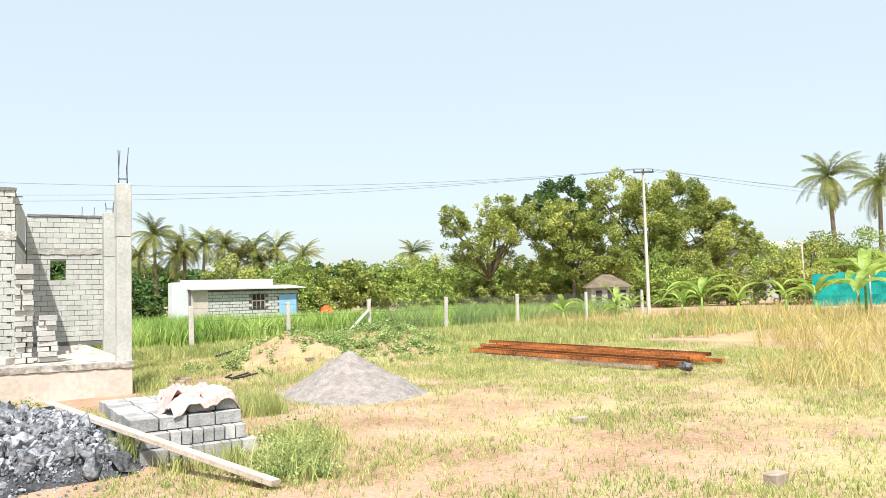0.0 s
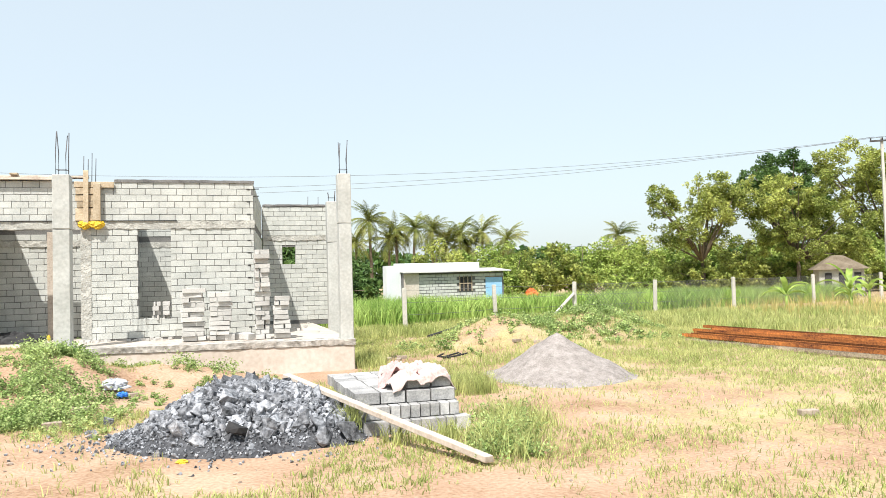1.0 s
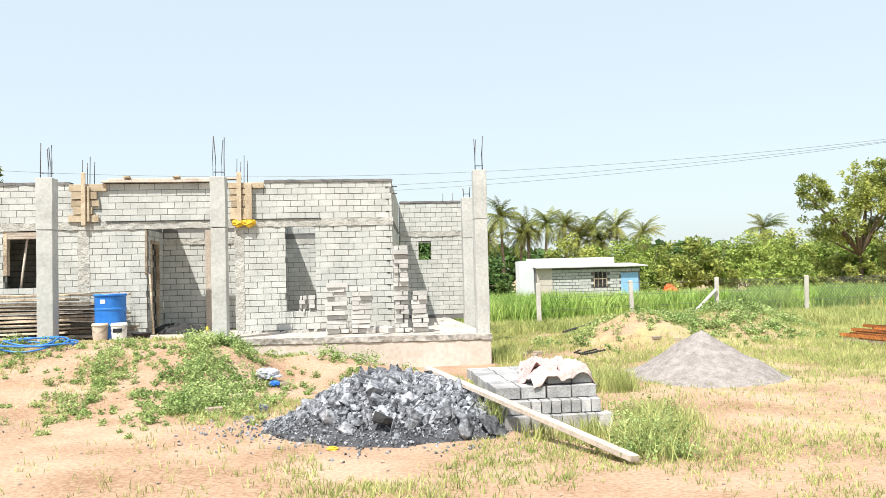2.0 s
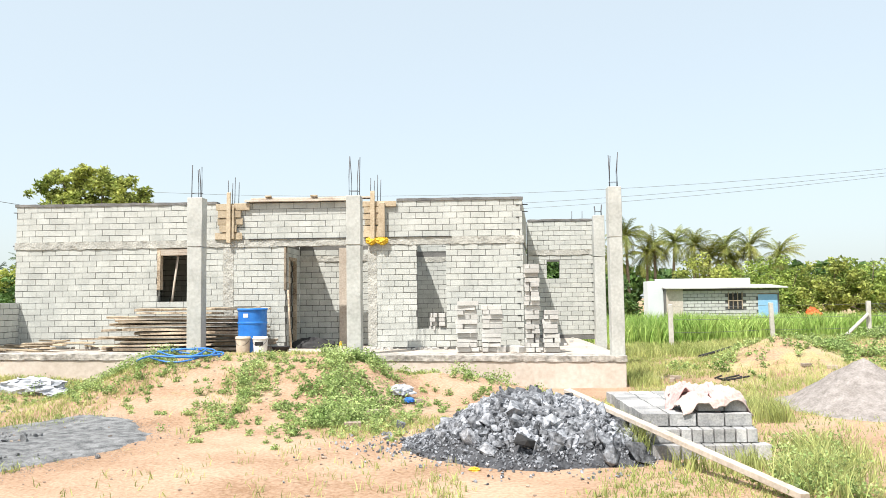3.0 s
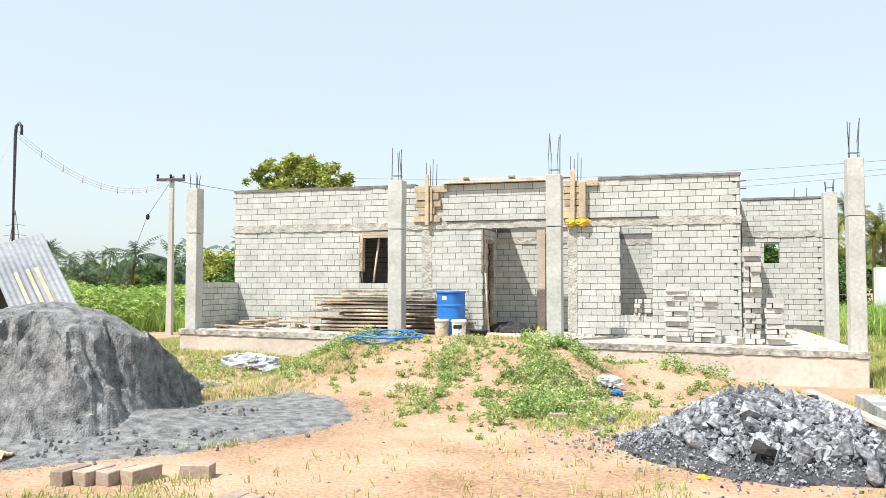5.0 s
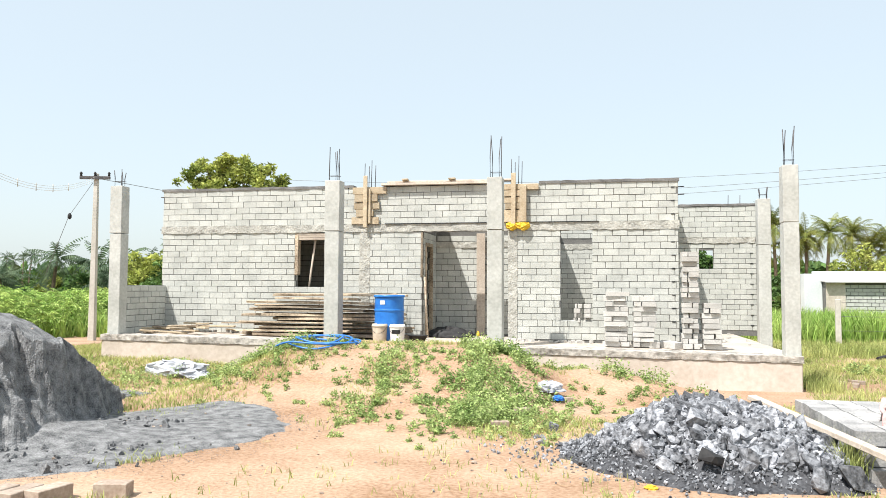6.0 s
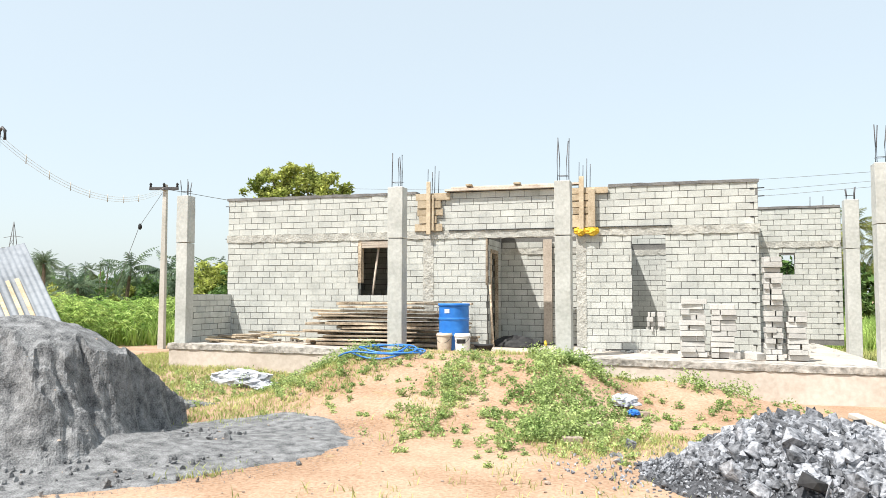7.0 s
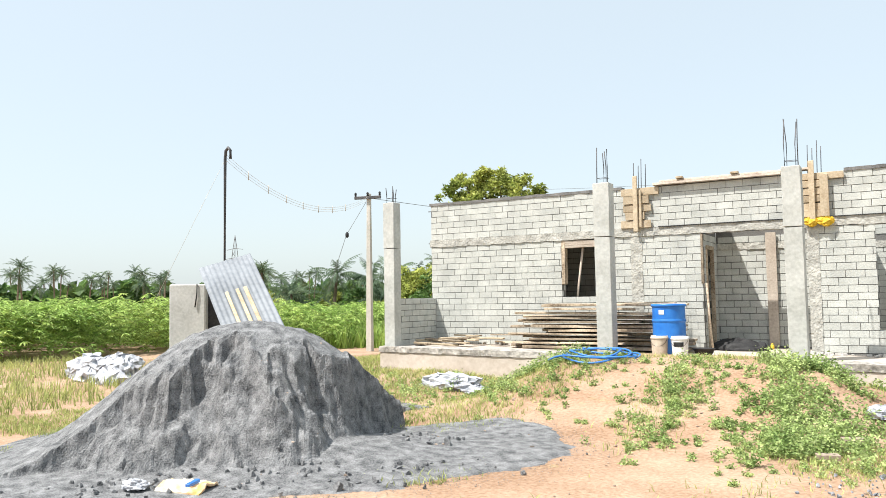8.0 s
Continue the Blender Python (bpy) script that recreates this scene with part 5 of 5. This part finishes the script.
tree(OLIVE, 40.3, 51, 3.4, [(0.0, 0, 7.3, 2.4, 1.7), (2.2, 0, 5.6, 2.2, 1.9), (-1.8, 0, 5.4, 1.9, 1.7), (0.3, -0.5, 3.6, 3.0, 1.8), (3.6, -0.6, 3.4, 2.2, 1.6)], 32000, 0.18, LEAF, 5)
tree(GREEN, -17.3, 43.5, 4.0, [(-1.7, 0, 7.4, 1.2, 0.9), (0.4, 0, 7.6, 1.4, 0.95), (1.9, 0, 7.1, 1.2, 1.0), (-0.4, 0, 6.3, 1.9, 1.1)], 9000, 0.21, LEAF, 6)

rng = random.Random(21)
SHRUB = "dense bright green shrub in the far hedge"
x = 17.5
k = 0
while x < 86:
    y = 62 - 0.02 * (x - 20) + rng.uniform(-1, 1.5)
    top = 4.4 + 1.2 * rng.random() + (0.9 if x > 55 else 0)
    if x < 24:
        top -= 0.5
    tree(SHRUB, x, y, 1.2, [(0, 0, top * 0.62, 2.3, top * 0.4), (-1.2, -0.8, top * 0.38, 2.0, top * 0.36), (1.2, -0.9, top * 0.33, 2.0, top * 0.34)], 5500, 0.25, BUSH if k % 3 else LEAF, 40 + k, "shrub", "hedge shrubs")
    x += rng.uniform(2.3, 3.3)
    k += 1
for x, y, top, w in ((50, 50, 3.6, 2.4), (54, 48, 3.8, 2.6), (58, 46, 4.9, 2.6), (61, 44, 6.0, 2.8), (66, 43, 6.4, 2.8), (56, 43, 5.0, 2.4), (72, 40, 5.0, 2.8), (77, 38, 4.6, 2.8), (48, 54, 3.4, 2.4), (33, 53, 2.6, 2.0), (29, 54, 2.8, 2.0), (38, 54, 4.0, 2.4), (42, 55, 4.6, 2.6), (46, 54, 4.8, 2.6), (51, 54, 5.0, 2.8), (56, 53, 5.2, 2.8)):
    k += 1
    tree(SHRUB, x, y, 1.0, [(0, 0, top * 0.6, w, top * 0.4), (-1.2, -0.6, top * 0.35, w * 0.8, top * 0.34), (1.3, -0.6, top * 0.35, w * 0.8, top * 0.34)], 6500, 0.23, BUSH if k % 2 else LEAF, 40 + k, "shrub", "hedge shrubs")
for x, y, top in ((6.0, 52, 4.4), (8.2, 51, 2.9), (4.2, 55, 5.2), (9.3, 55, 3.4), (2.6, 53, 4.8), (-15, 50, 3.0), (-18, 52, 3.6), (-21, 60, 3.2), (-25, 62, 3.4), (-29, 60, 3.0), (-12.5, 50, 3.2), (-13.6, 42, 3.9)):
    k += 1
    tree("dark green bushy tree behind the crops", x, y, 1.0, [(0, 0, top * 0.62, 1.7, top * 0.38), (0.6, -0.5, top * 0.35, 1.7, top * 0.33)], 3800, 0.28, DEEP, 40 + k, "shrub", "field shrubs")

# ---- palms ----


def palm_crown(seed, fronds, reach, upright, n=32):
    rng = random.Random(seed)
    vs, fs = [], []
    for k in range(fronds):
        a = k * 2.399 + rng.uniform(-0.2, 0.2)
        rise = rng.uniform(-0.9, 1.45) + upright
        L = reach * rng.uniform(0.8, 1.1)
        way = np.array((math.cos(a), math.sin(a), 0))
        side = np.array((-math.sin(a), math.cos(a), 0))
        p = np.zeros(3)
        ang = rise
        for i in range(n):
            d = way * math.cos(ang) + np.array((0, 0, math.sin(ang)))
            q = p + d * L / n
            ang -= (1.3 + rng.uniform(-0.3, 0.3)) / n
            t = i / n
            ll = reach * 0.21 * (math.sin(math.pi * min(1, t * 0.9 + 0.12)) ** 0.6)
            if i > 1:
                for s in (1, -1):
                    tip = p + side * s * ll * 0.62 + d * ll * 0.35 + np.array((0, 0, -ll * rng.uniform(0.25, 0.65)))
                    wv = d * 0.03 * reach / 3 * 32 / n
                    b = len(vs)
                    vs.extend([p - wv, p + wv, tip + wv * 0.3, tip - wv * 0.3])
                    fs.append([b, b + 1, b + 2, b + 3])
            b = len(vs)
            w = side * 0.02 * (1.3 - t)
            vs.extend([p - w, p + w, q + w, q - w])
            fs.append([b, b + 1, b + 2, b + 3])
            p = q
    return mesh_np("palm_crown", vs, fs)


CROWNS = [palm_crown(k, 34, 2.5, 0.05) for k in range(4)]
FAN = [palm_crown(30 + k, 34, 1.25, 0.1, 14) for k in range(2)]
for me in CROWNS:
    me.materials.append(PALM)
# crowns for far palms, in the frond colour tinted for distance
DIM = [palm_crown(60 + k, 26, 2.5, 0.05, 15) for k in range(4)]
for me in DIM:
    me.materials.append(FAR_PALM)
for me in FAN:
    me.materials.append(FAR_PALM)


def palm(x, y, top, lean, seed, scale=1.0, fan=False, far=False):
    z = float(land(x, y))
    rng = random.Random(seed)
    ob = thing("palm_tree", "tall fan palm with a round crown" if fan else "coconut palm with drooping green and yellow fronds", "palm tree", "palms", pose(x, y, z, 0, 0, rng.uniform(0, 360)))
    h = top - z - 1.9 * scale
    bm = tube(bmesh.new(), [(lean * t * t, 0, -0.3 + (h + 0.3) * t) for t in (k / 8 for k in range(9))], 0.17 * scale, 8, 0.1 * scale)
    part("trunk", bm, BARK, ob)
    crown = part("crown", (FAN if fan else DIM if far else CROWNS)[seed % (2 if fan else 4)], None, ob, m=pose(lean, 0, h) @ Matrix.Scale(scale * (1.15 if fan else 1), 4))
    return ob


for k, (x, top) in enumerate(((15.0, 8.6), (17.3, 7.6), (18.8, 7.9), (20.7, 7.7), (23.4, 7.2), (25.7, 7.5), (28.3, 6.8), (40, 7.1), (13.6, 6.6), (21.8, 6.6), (16.6, 6.9), (24.4, 6.2))):
    palm(x, 75, top + 0.45, 0.3 * ((k % 3) - 1), k, 1.0)
palm(73.0, 50.0, 14.9, 0.4, 51, 1.6)
palm(81.0, 50.0, 14.8, 0.4, 52, 1.7)
rng = random.Random(77)
for k in range(46):
    a = radians(rng.uniform(18, 66))
    d = rng.uniform(95, 150)
    x, y = -d * math.sin(a), 8 + d * math.cos(a)
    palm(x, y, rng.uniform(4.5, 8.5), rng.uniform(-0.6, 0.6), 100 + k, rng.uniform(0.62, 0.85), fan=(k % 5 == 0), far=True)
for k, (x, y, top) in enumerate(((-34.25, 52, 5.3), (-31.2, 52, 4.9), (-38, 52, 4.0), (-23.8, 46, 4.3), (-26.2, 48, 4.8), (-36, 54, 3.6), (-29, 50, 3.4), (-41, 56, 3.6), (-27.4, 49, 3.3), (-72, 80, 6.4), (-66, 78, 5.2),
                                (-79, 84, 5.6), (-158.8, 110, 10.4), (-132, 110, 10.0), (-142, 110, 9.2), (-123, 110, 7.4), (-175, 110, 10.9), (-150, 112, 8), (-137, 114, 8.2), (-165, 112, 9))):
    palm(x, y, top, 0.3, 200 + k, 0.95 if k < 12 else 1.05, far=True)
palm(-48.8, 60, 6.5, 0.1, 301, 1.15, fan=True)
palm(-45.4, 60, 4.6, 0.1, 302, 1.1, fan=True)
palm(-58.6, 70, 7.2, 0.1, 303, 1.3, fan=True)
for x, y, top in ((-22, 44, 4.0), (-30.7, 50, 2.7), (-25.5, 47, 2.6), (-20.3, 43, 3.2), (-35, 54, 2.4), (-42, 58, 2.6), (-55, 68, 2.8), (-63, 72, 3.0)):
    k += 1
    tree("bushy dark green tree beyond the field", x, y, 1.0, [(0, 0, top * 0.62, 1.5, top * 0.36), (0.5, -0.5, top * 0.35, 1.7, top * 0.33)], 4200, 0.24, DEEP if k % 2 else LEAF, 340 + k, "shrub", "field shrubs")

# a far line of trees that closes the fields
vs, fs, base = [], [], 0
rg = np.random.default_rng(5)
for a0, a1, d, h in ((16, 80, 165, 4.5), (-80, 16, 190, 7), (80, 280, 190, 8)):
    n = int((a1 - a0) * 130)
    a = np.radians(rg.uniform(a0, a1, n))
    dd = d + rg.uniform(-6, 6, n)
    zz = rg.uniform(0, 1, n) ** 0.8 * (h * (0.7 + 0.6 * vnoise(np.degrees(a) * 0.8, 0 * a, 3)))
    v, f = scatter_leaves(np.stack([-dd * np.sin(a), 8 + dd * np.cos(a), zz], 1), 2.0, 0.8, 0.2, 0.1, rg)
    vs.append(v)
    fs.append(f + base)
    base += len(v)
tagged(part("far_woods", mesh_np("far_woods", np.concatenate(vs), np.concatenate(fs)), DEEP), "line of distant woods on the horizon", "woods", kind="stuff")

# ---- bananas ----


def banana(x, y, tall, seed):
    rng = random.Random(seed)
    ob = thing("banana_plant", "young banana plant with broad bright green leaves", "banana plant", "banana plants", pose(x, y, float(land(x, y))))
    part("stem", tube(bmesh.new(), [(0, 0, -0.1), (0.02, 0, tall * 0.42)], 0.07, 8, 0.05), BANANA, ob)
    for k in range(7):
        a = k * 2.4 + rng.uniform(-0.7, 0.7)
        ang = rng.uniform(0.75, 1.55)
        L = tall * rng.uniform(0.45, 0.95)
        bm = bmesh.new()
        p, rows = Vector((0, 0, tall * 0.4)), []
        way, side = Vector((math.cos(a), math.sin(a), 0)), Vector((-math.sin(a), math.cos(a), 0))
        for i in range(11):
            t = i / 10
            w = 0.14 * tall * (math.sin(math.pi * min(1, 0.06 + t * 0.94)) ** 0.55) * (t > 0.12) + 0.015
            rows.append([bm.verts.new(p + side * s * w * 0.5 + Vector((0, 0, 0.3 * w * abs(s)))) for s in (-1, 0, 1)])
            d = way * math.cos(ang) + Vector((0, 0, math.sin(ang)))
            p = p + d * L / 10
            ang -= rng.uniform(0.06, 0.3)
        for r0, r1 in zip(rows, rows[1:]):
            for i in range(2):
                bm.faces.new((r0[i], r0[i + 1], r1[i + 1], r1[i])).smooth = True
        part("leaf", bm, BANANA, ob)
    return ob


for k, (x, y, t) in enumerate(((31.0, 31.5, 2.2), (33.0, 31.0, 1.6), (28.4, 34.5, 1.5), (24.6, 34.0, 1.3), (36.0, 30.5, 1.7), (34.5, 26.0, 2.3), (37.2, 27.2, 3.2), (35.8, 28.8, 2.0), (30, 35, 1.4), (27.0, 33.0, 1.1), (40, 27, 2.6), (32.5, 34, 1.5))):
    banana(x, y, t * 1.25, k)

# ---- crops ----


def field(name, label, x0, x1, y0, y1, count, height, width, material, seed, lean=0.6, keep=None, category="crop"):
    rg = np.random.default_rng(seed)
    x, y = rg.uniform(x0, x1, count), rg.uniform(y0, y1, count)
    ok = fbm(x * 0.5, y * 0.5, seed) > 0.3
    if keep is not None:
        ok &= keep(x, y)
    x, y = x[ok], y[ok]
    x, y = np.repeat(x, 7) + rg.normal(0, 0.05, 7 * len(x)), np.repeat(y, 7) + rg.normal(0, 0.05, 7 * len(y))
    h = height * (0.65 + 0.7 * fbm(x * 0.35, y * 0.35, seed + 5))
    v, f = blades(x, y, land(x, y), h, width, lean, rg)
    return tagged(part(name, mesh_np(name, v, f), material), label, category, kind="stuff")


field("maize_field", "field of young green maize behind the fence", 4.6, 36, 34.6, 45.6, 9000, 0.85, 0.024, MAIZE, 61, keep=lambda x, y: y > 0.6 + np.interp(x, [p[0] for p in POSTS], [p[1] for p in POSTS]))
field("maize_field", "low green field beyond the pole", -42, -9.7, 31.5, 60, 9000, 0.7, 0.03, MAIZE, 62)
field("tall_grass", "yellow green grass along the fence", 4.4, 26, 30, 37.5, 5200, 0.24, 0.01, GRASS, 63, category="grass")
field("dry_stalks", "tall dry yellow stalks and grass", 13, 29, 12.5, 23.0, 850, 0.85, 0.0075, STRAW, 64, 1.0, keep=lambda x, y: (x - 1.67) / (y - 7.18) > 1.36, category="dry grass")
field("dry_stalks", "dry grass among the banana plants", 22, 45, 24, 37, 1100, 0.6, 0.009, STRAW, 65, 0.5, category="dry grass")
field("tall_grass", "fresh green grass beyond the steel pile", 16, 34, 25, 35, 4500, 0.28, 0.011, GRASS, 66, category="grass")
field("tall_grass", "pale green grass beside the sand", -22, -12, 15, 21.5, 1500, 0.2, 0.008, GRASS, 67, category="grass")

rg = np.random.default_rng(9)
n = 6500
x, y = rg.uniform(-44, -17.5, n), 20.2 + 24 * rg.uniform(0, 1, n) ** 1.6
ok = (x < -19.6 + 0.32 * (y - 21)) & (y > 20.4)
x, y = x[ok], y[ok]
z = land(x, y) + (1.5 + 0.5 * fbm(x * 0.5, y * 0.5, 8)) * rg.uniform(0.12, 1.0, len(x)) ** 0.7
vs, fs, base = [], [], 0
for k in range(6):
    a = rg.uniform(0, 2 * np.pi, len(x))
    L = rg.uniform(0.14, 0.26, len(x))
    for j in range(6):
        b = a + (j - 2.5) * 0.62
        dz = -L * rg.uniform(0.1, 0.6, len(x))
        c = np.stack([x + rg.normal(0, 0.22, len(x)) * 0, y, z], 1) + np.stack([np.cos(a) * 0.09 * k, np.sin(a) * 0.09 * k, -0.06 * k + 0 * a], 1)
        tip = c + np.stack([np.cos(b) * L, np.sin(b) * L, dz], 1)
        s = np.stack([-np.sin(b), np.cos(b), 0 * b], 1) * 0.028
        mid = (c + tip) / 2 + (0, 0, 0.02)
        vs.append(np.stack([c, mid + s, tip, mid - s], 1).reshape(-1, 3))
        fs.append(np.arange(4 * len(x)).reshape(-1, 4) + base)
        base += 4 * len(x)
tagged(part("cassava_field", mesh_np("cassava_field", np.concatenate(vs), np.concatenate(fs)), CASSAVA), "dense bushy cassava crop with fingered leaves", "crop", kind="stuff")

# ---- grass and weeds on the plot ----


def cover(x, y):
    """How thickly grass grows."""
    patch = fbm(x * 0.55, y * 0.55, 71, 5)
    d = step((patch - 0.46) / 0.14)
    d = np.where(x > 4.2, np.maximum(d, 0.18 + 0.55 * step((patch - 0.36) / 0.12)), d)
    d = np.maximum(d, step((y - 19.5) / 2) * (x > 4.4) * 0.8 * step((patch - 0.34) / 0.1))
    d = np.maximum(d, step((x - 9) / 4) * 0.75 * step((patch - 0.38) / 0.1))
    d = np.maximum(d, 0.95 * step((-3.6 - x - 0.35 * (20 - y)) / 0.8) * step((y - 17.2) / 1.2))
    d = np.maximum(d, 0.8 * bell(x, y, -2.55, 19.6, 0.36, 1.6))
    bare = step((5.0 - x) / 1.2) * step((x + 4.2 + 0.3 * (y - 16)) / 1) * step((17.8 - y) / 1.0) * step((x - 0.5) / -0.8 + 1)
    d = d * (1 - 0.93 * bare)
    d = d * (1 - 0.9 * bell(x, y, -3.5, 18.8, 0.5, 3.5)) * (1 - 0.9 * bell(x, y, -1.65, 20.0, 0.5, 3.5))
    d = d * (1 - 0.93 * bell(x, y, 8.4, 25.4, 1.7, 1.5)) * (1 - 0.85 * bell(x, y, 6.2, 23.6, 1.3, 0.9)) * (1 - 0.85 * bell(x, y, 19.5, 30.5, 3.0, 1.2))
    d = d * (stone_rise(x, y) < 0.02) * (sand_rise(x, y) < 0.05) * (gravel_rise(x, y) < 0.06)
    d = d * ~((x > -9.6) & (x < 4.3) & (y > 22.55) & (y < 30.2)) * ~((x > 3.05) & (x < 4.5) & (y > 15.8) & (y < 18.3))
    return d


rg = np.random.default_rng(17)
n = 165000
x, y = rg.uniform(-12, 20, n), 8.5 + 24 * rg.uniform(0, 1, n) ** 1.25
ok = rg.uniform(0, 1, n) < cover(x, y)
x, y = x[ok], y[ok]
x, y = np.repeat(x, 4) + rg.normal(0, 0.035, 4 * len(x)), np.repeat(y, 4) + rg.normal(0, 0.035, 4 * len(y))
h = 0.03 + 0.09 * fbm(x * 0.8, y * 0.8, 75) + 0.04 * step((y - 19) / 4) * (x > 4)
v, f = blades(x, y, land(x, y) - 0.005, h, 0.0055, 0.9, rg)
tagged(part("thin_grass", mesh_np("thin_grass", v, f), GRASS), "thin short yellow green grass on sandy soil", "grass", kind="stuff")


def weeds(label, spots, count, rise, size, material, seed, name="weeds"):
    """Leafy plants in spots: each plant a few dozen leaves round a short stem."""
    rg = np.random.default_rng(seed)
    out = []
    for cx, cy, sx, sy, w in spots:
        m = int(count * w / 45)
        px, py = rg.normal(cx, sx * 1.15, m), rg.normal(cy, sy * 1.15, m)
        fall = np.exp(-(((px - cx) / sx) ** 2 + ((py - cy) / sy) ** 2) / 4)
        ok = (fbm(px * 2.6, py * 2.6, seed) > 0.43) & ((py < 22.4) | (px > 4.4))
        px, py, fall = px[ok], py[ok], fall[ok]
        for x, y, f in zip(px, py, fall):
            h = rise * rg.uniform(0.3, 1.25) * (0.35 + 0.65 * f)
            for _ in range(int(rg.uniform(4, 8))):
                k = int(rg.uniform(7, 12))
                lean = rg.normal(size=2) * 0.55 * h
                up = rg.uniform(0.15, 1.0, k) * rg.uniform(0.6, 1.0)
                d = np.stack([x + lean[0] * up, y + lean[1] * up, h * up], 1) + rg.normal(size=(k, 3)) * 0.022
                d[:, 2] = np.maximum(d[:, 2], 0.01)
                out.append(d)
    out = np.concatenate(out)
    out[:, 2] += land(out[:, 0], out[:, 1])
    v, f = scatter_leaves(out, size, size * 0.34, 0.45, 0.0, rg)
    return tagged(part(name, mesh_np(name, v, f), material), label, "weeds", kind="stuff")


weeds("leafy green weeds growing on the soil mound", ((-0.82, 20.6, 0.33, 0.5, 1.0), (-0.8, 19.3, 0.34, 0.6, 0.7), (-0.6, 18.1, 0.36, 0.4, 0.45), (0.75, 21.2, 0.5, 0.4, 0.14), (-1.0, 21.8, 0.3, 0.3, 0.4), (1.5, 21.5, 0.5, 0.3, 0.1), (-0.1, 19.6, 0.3, 0.3, 0.15)), 9500, 0.36, 0.042, LUSH, 81)
weeds("low creeping weeds round the soil mound", ((-0.9, 18.2, 0.5, 0.5, 1.0), (-0.5, 19.4, 0.7, 0.8, 0.7), (1.0, 21.2, 0.7, 0.5, 0.7), (-2.4, 19.6, 0.36, 1.0, 0.9), (-5.4, 21.2, 0.8, 0.7, 0.9), (-6.4, 20.0, 1.2, 0.8, 0.7), (-2.9, 17.9, 0.5, 0.25, 0.12)), 6500, 0.09, 0.034, LUSH, 85)
weeds("low green weeds beside the plinth", ((-4.9, 21.6, 0.6, 0.5, 0.7), (-6.2, 20.6, 1.0, 0.7, 0.2), (-2.5, 20.0, 0.26, 0.9, 0.45), (-5.0, 20.2, 0.5, 0.6, 0.2)), 14000, 0.26, 0.042, LUSH, 82)
weeds("green creeper covering a low soil mound", ((11.8, 26.9, 1.2, 0.9, 1.0), (9.9, 25.9, 0.7, 0.5, 0.12), (7.2, 25.6, 0.7, 0.6, 0.12)), 22000, 0.36, 0.065, LUSH, 83)
weeds("bushy yellow green weed clump beside the plank", ((4.5, 14.7, 0.17, 0.26, 0.8), (4.95, 15.9, 0.25, 0.3, 0.2), (4.3, 14.3, 0.15, 0.15, 0.15)), 3500, 0.36, 0.038, LUSH, 84)
for cx, cy, c in ((4.5, 14.75, 60), (4.75, 15.0, 30), (4.25, 14.35, 20), (4.95, 15.7, 25)):
    field("grass_tuft", "bushy tuft of yellow green grass beside the plank", cx - 0.3, cx + 0.3, cy - 0.3, cy + 0.3, c, 0.3, 0.0055, GRASS, int(cy * 100), 0.9, category="grass")
for k, (x0, x1, y0, y1, c, hh) in enumerate(((2.95, 3.15, 15.9, 17.2, 160, 0.35), (4.6, 5.5, 15.4, 16.7, 90, 0.22), (5.0, 5.7, 18.2, 19.6, 200, 0.3), (4.35, 5.0, 22.5, 24.5, 150, 0.25), (3.3, 4.2, 15.2, 15.75, 90, 0.2))):
    field("grass_tuft", "tuft of longer green grass", x0, x1, y0, y1, c, hh, 0.006, GRASS, 90 + k, 0.6, category="grass")

# loose sand grains fading out round the heap
rg = np.random.default_rng(23)
n = 110000
u, v = rg.uniform(-5.2, 5.2, n), rg.uniform(-4.2, 2.5, n)
x, y = SX + u * math.cos(SA) - v * math.sin(SA), SY + u * math.sin(SA) + v * math.cos(SA)
rr = np.hypot((u - 0.3) / 4.0, (v + 0.6) / 2.45)
ok = (sand_rise(x, y) < 0.035) & (rg.uniform(0, 1, n) < np.exp(-np.clip(rr - 0.88, 0, 9) * 16)) & (rr < 1.15) & (v < 0.6) & (y > 11.5)
x, y = x[ok], y[ok]
s_ = rg.uniform(0.003, 0.007, len(x))[:, None]
c = np.stack([x, y, land(x, y) + 0.004], 1)
turn = rg.uniform(0, 6.28, len(x))
e1 = np.stack([np.cos(turn), np.sin(turn), 0 * turn], 1) * s_
e2 = np.stack([-np.sin(turn), np.cos(turn), 0 * turn], 1) * s_
v = np.stack([c + e1, c - 0.5 * e1 + e2, c - 0.5 * e1 - e2, c + np.array((0, 0, 1.0)) * s_], 1).reshape(-1, 3)
i = 4 * np.arange(len(x))[:, None]
f = np.concatenate([i + [0, 1, 3], i + [1, 2, 3], i + [2, 0, 3]])
tagged(part("sand_grains", mesh_np("sand_grains", v, f), SAND), "thin scatter of grey sand over the soil", "sand", kind="stuff")

# crumbs of soil and chips of stone
vs, fs, base = [], [], 0
rng = random.Random(31)
for k in range(900):
    x, y = rng.uniform(-6, 12), 9 + 14 * rng.random() ** 1.3
    if -9.6 < x < 4.4 and y > 22.4:
        continue
    s = rng.uniform(0.012, 0.05) * (1.6 if rng.random() < 0.06 else 1)
    v, f = shapes[rng.randrange(14)]
    vs.append(v * s + (x, y, float(land(x, y)) + s * 0.15 + float(sand_rise(np.array([x]), np.array([y]))[0])))
    fs.append(f + base)
    base += len(v)
tagged(part("pebbles", mesh_np("pebbles", np.concatenate(vs), np.concatenate(fs)), BRICK), "scattered clods and pebbles on the soil", "pebbles", kind="stuff")
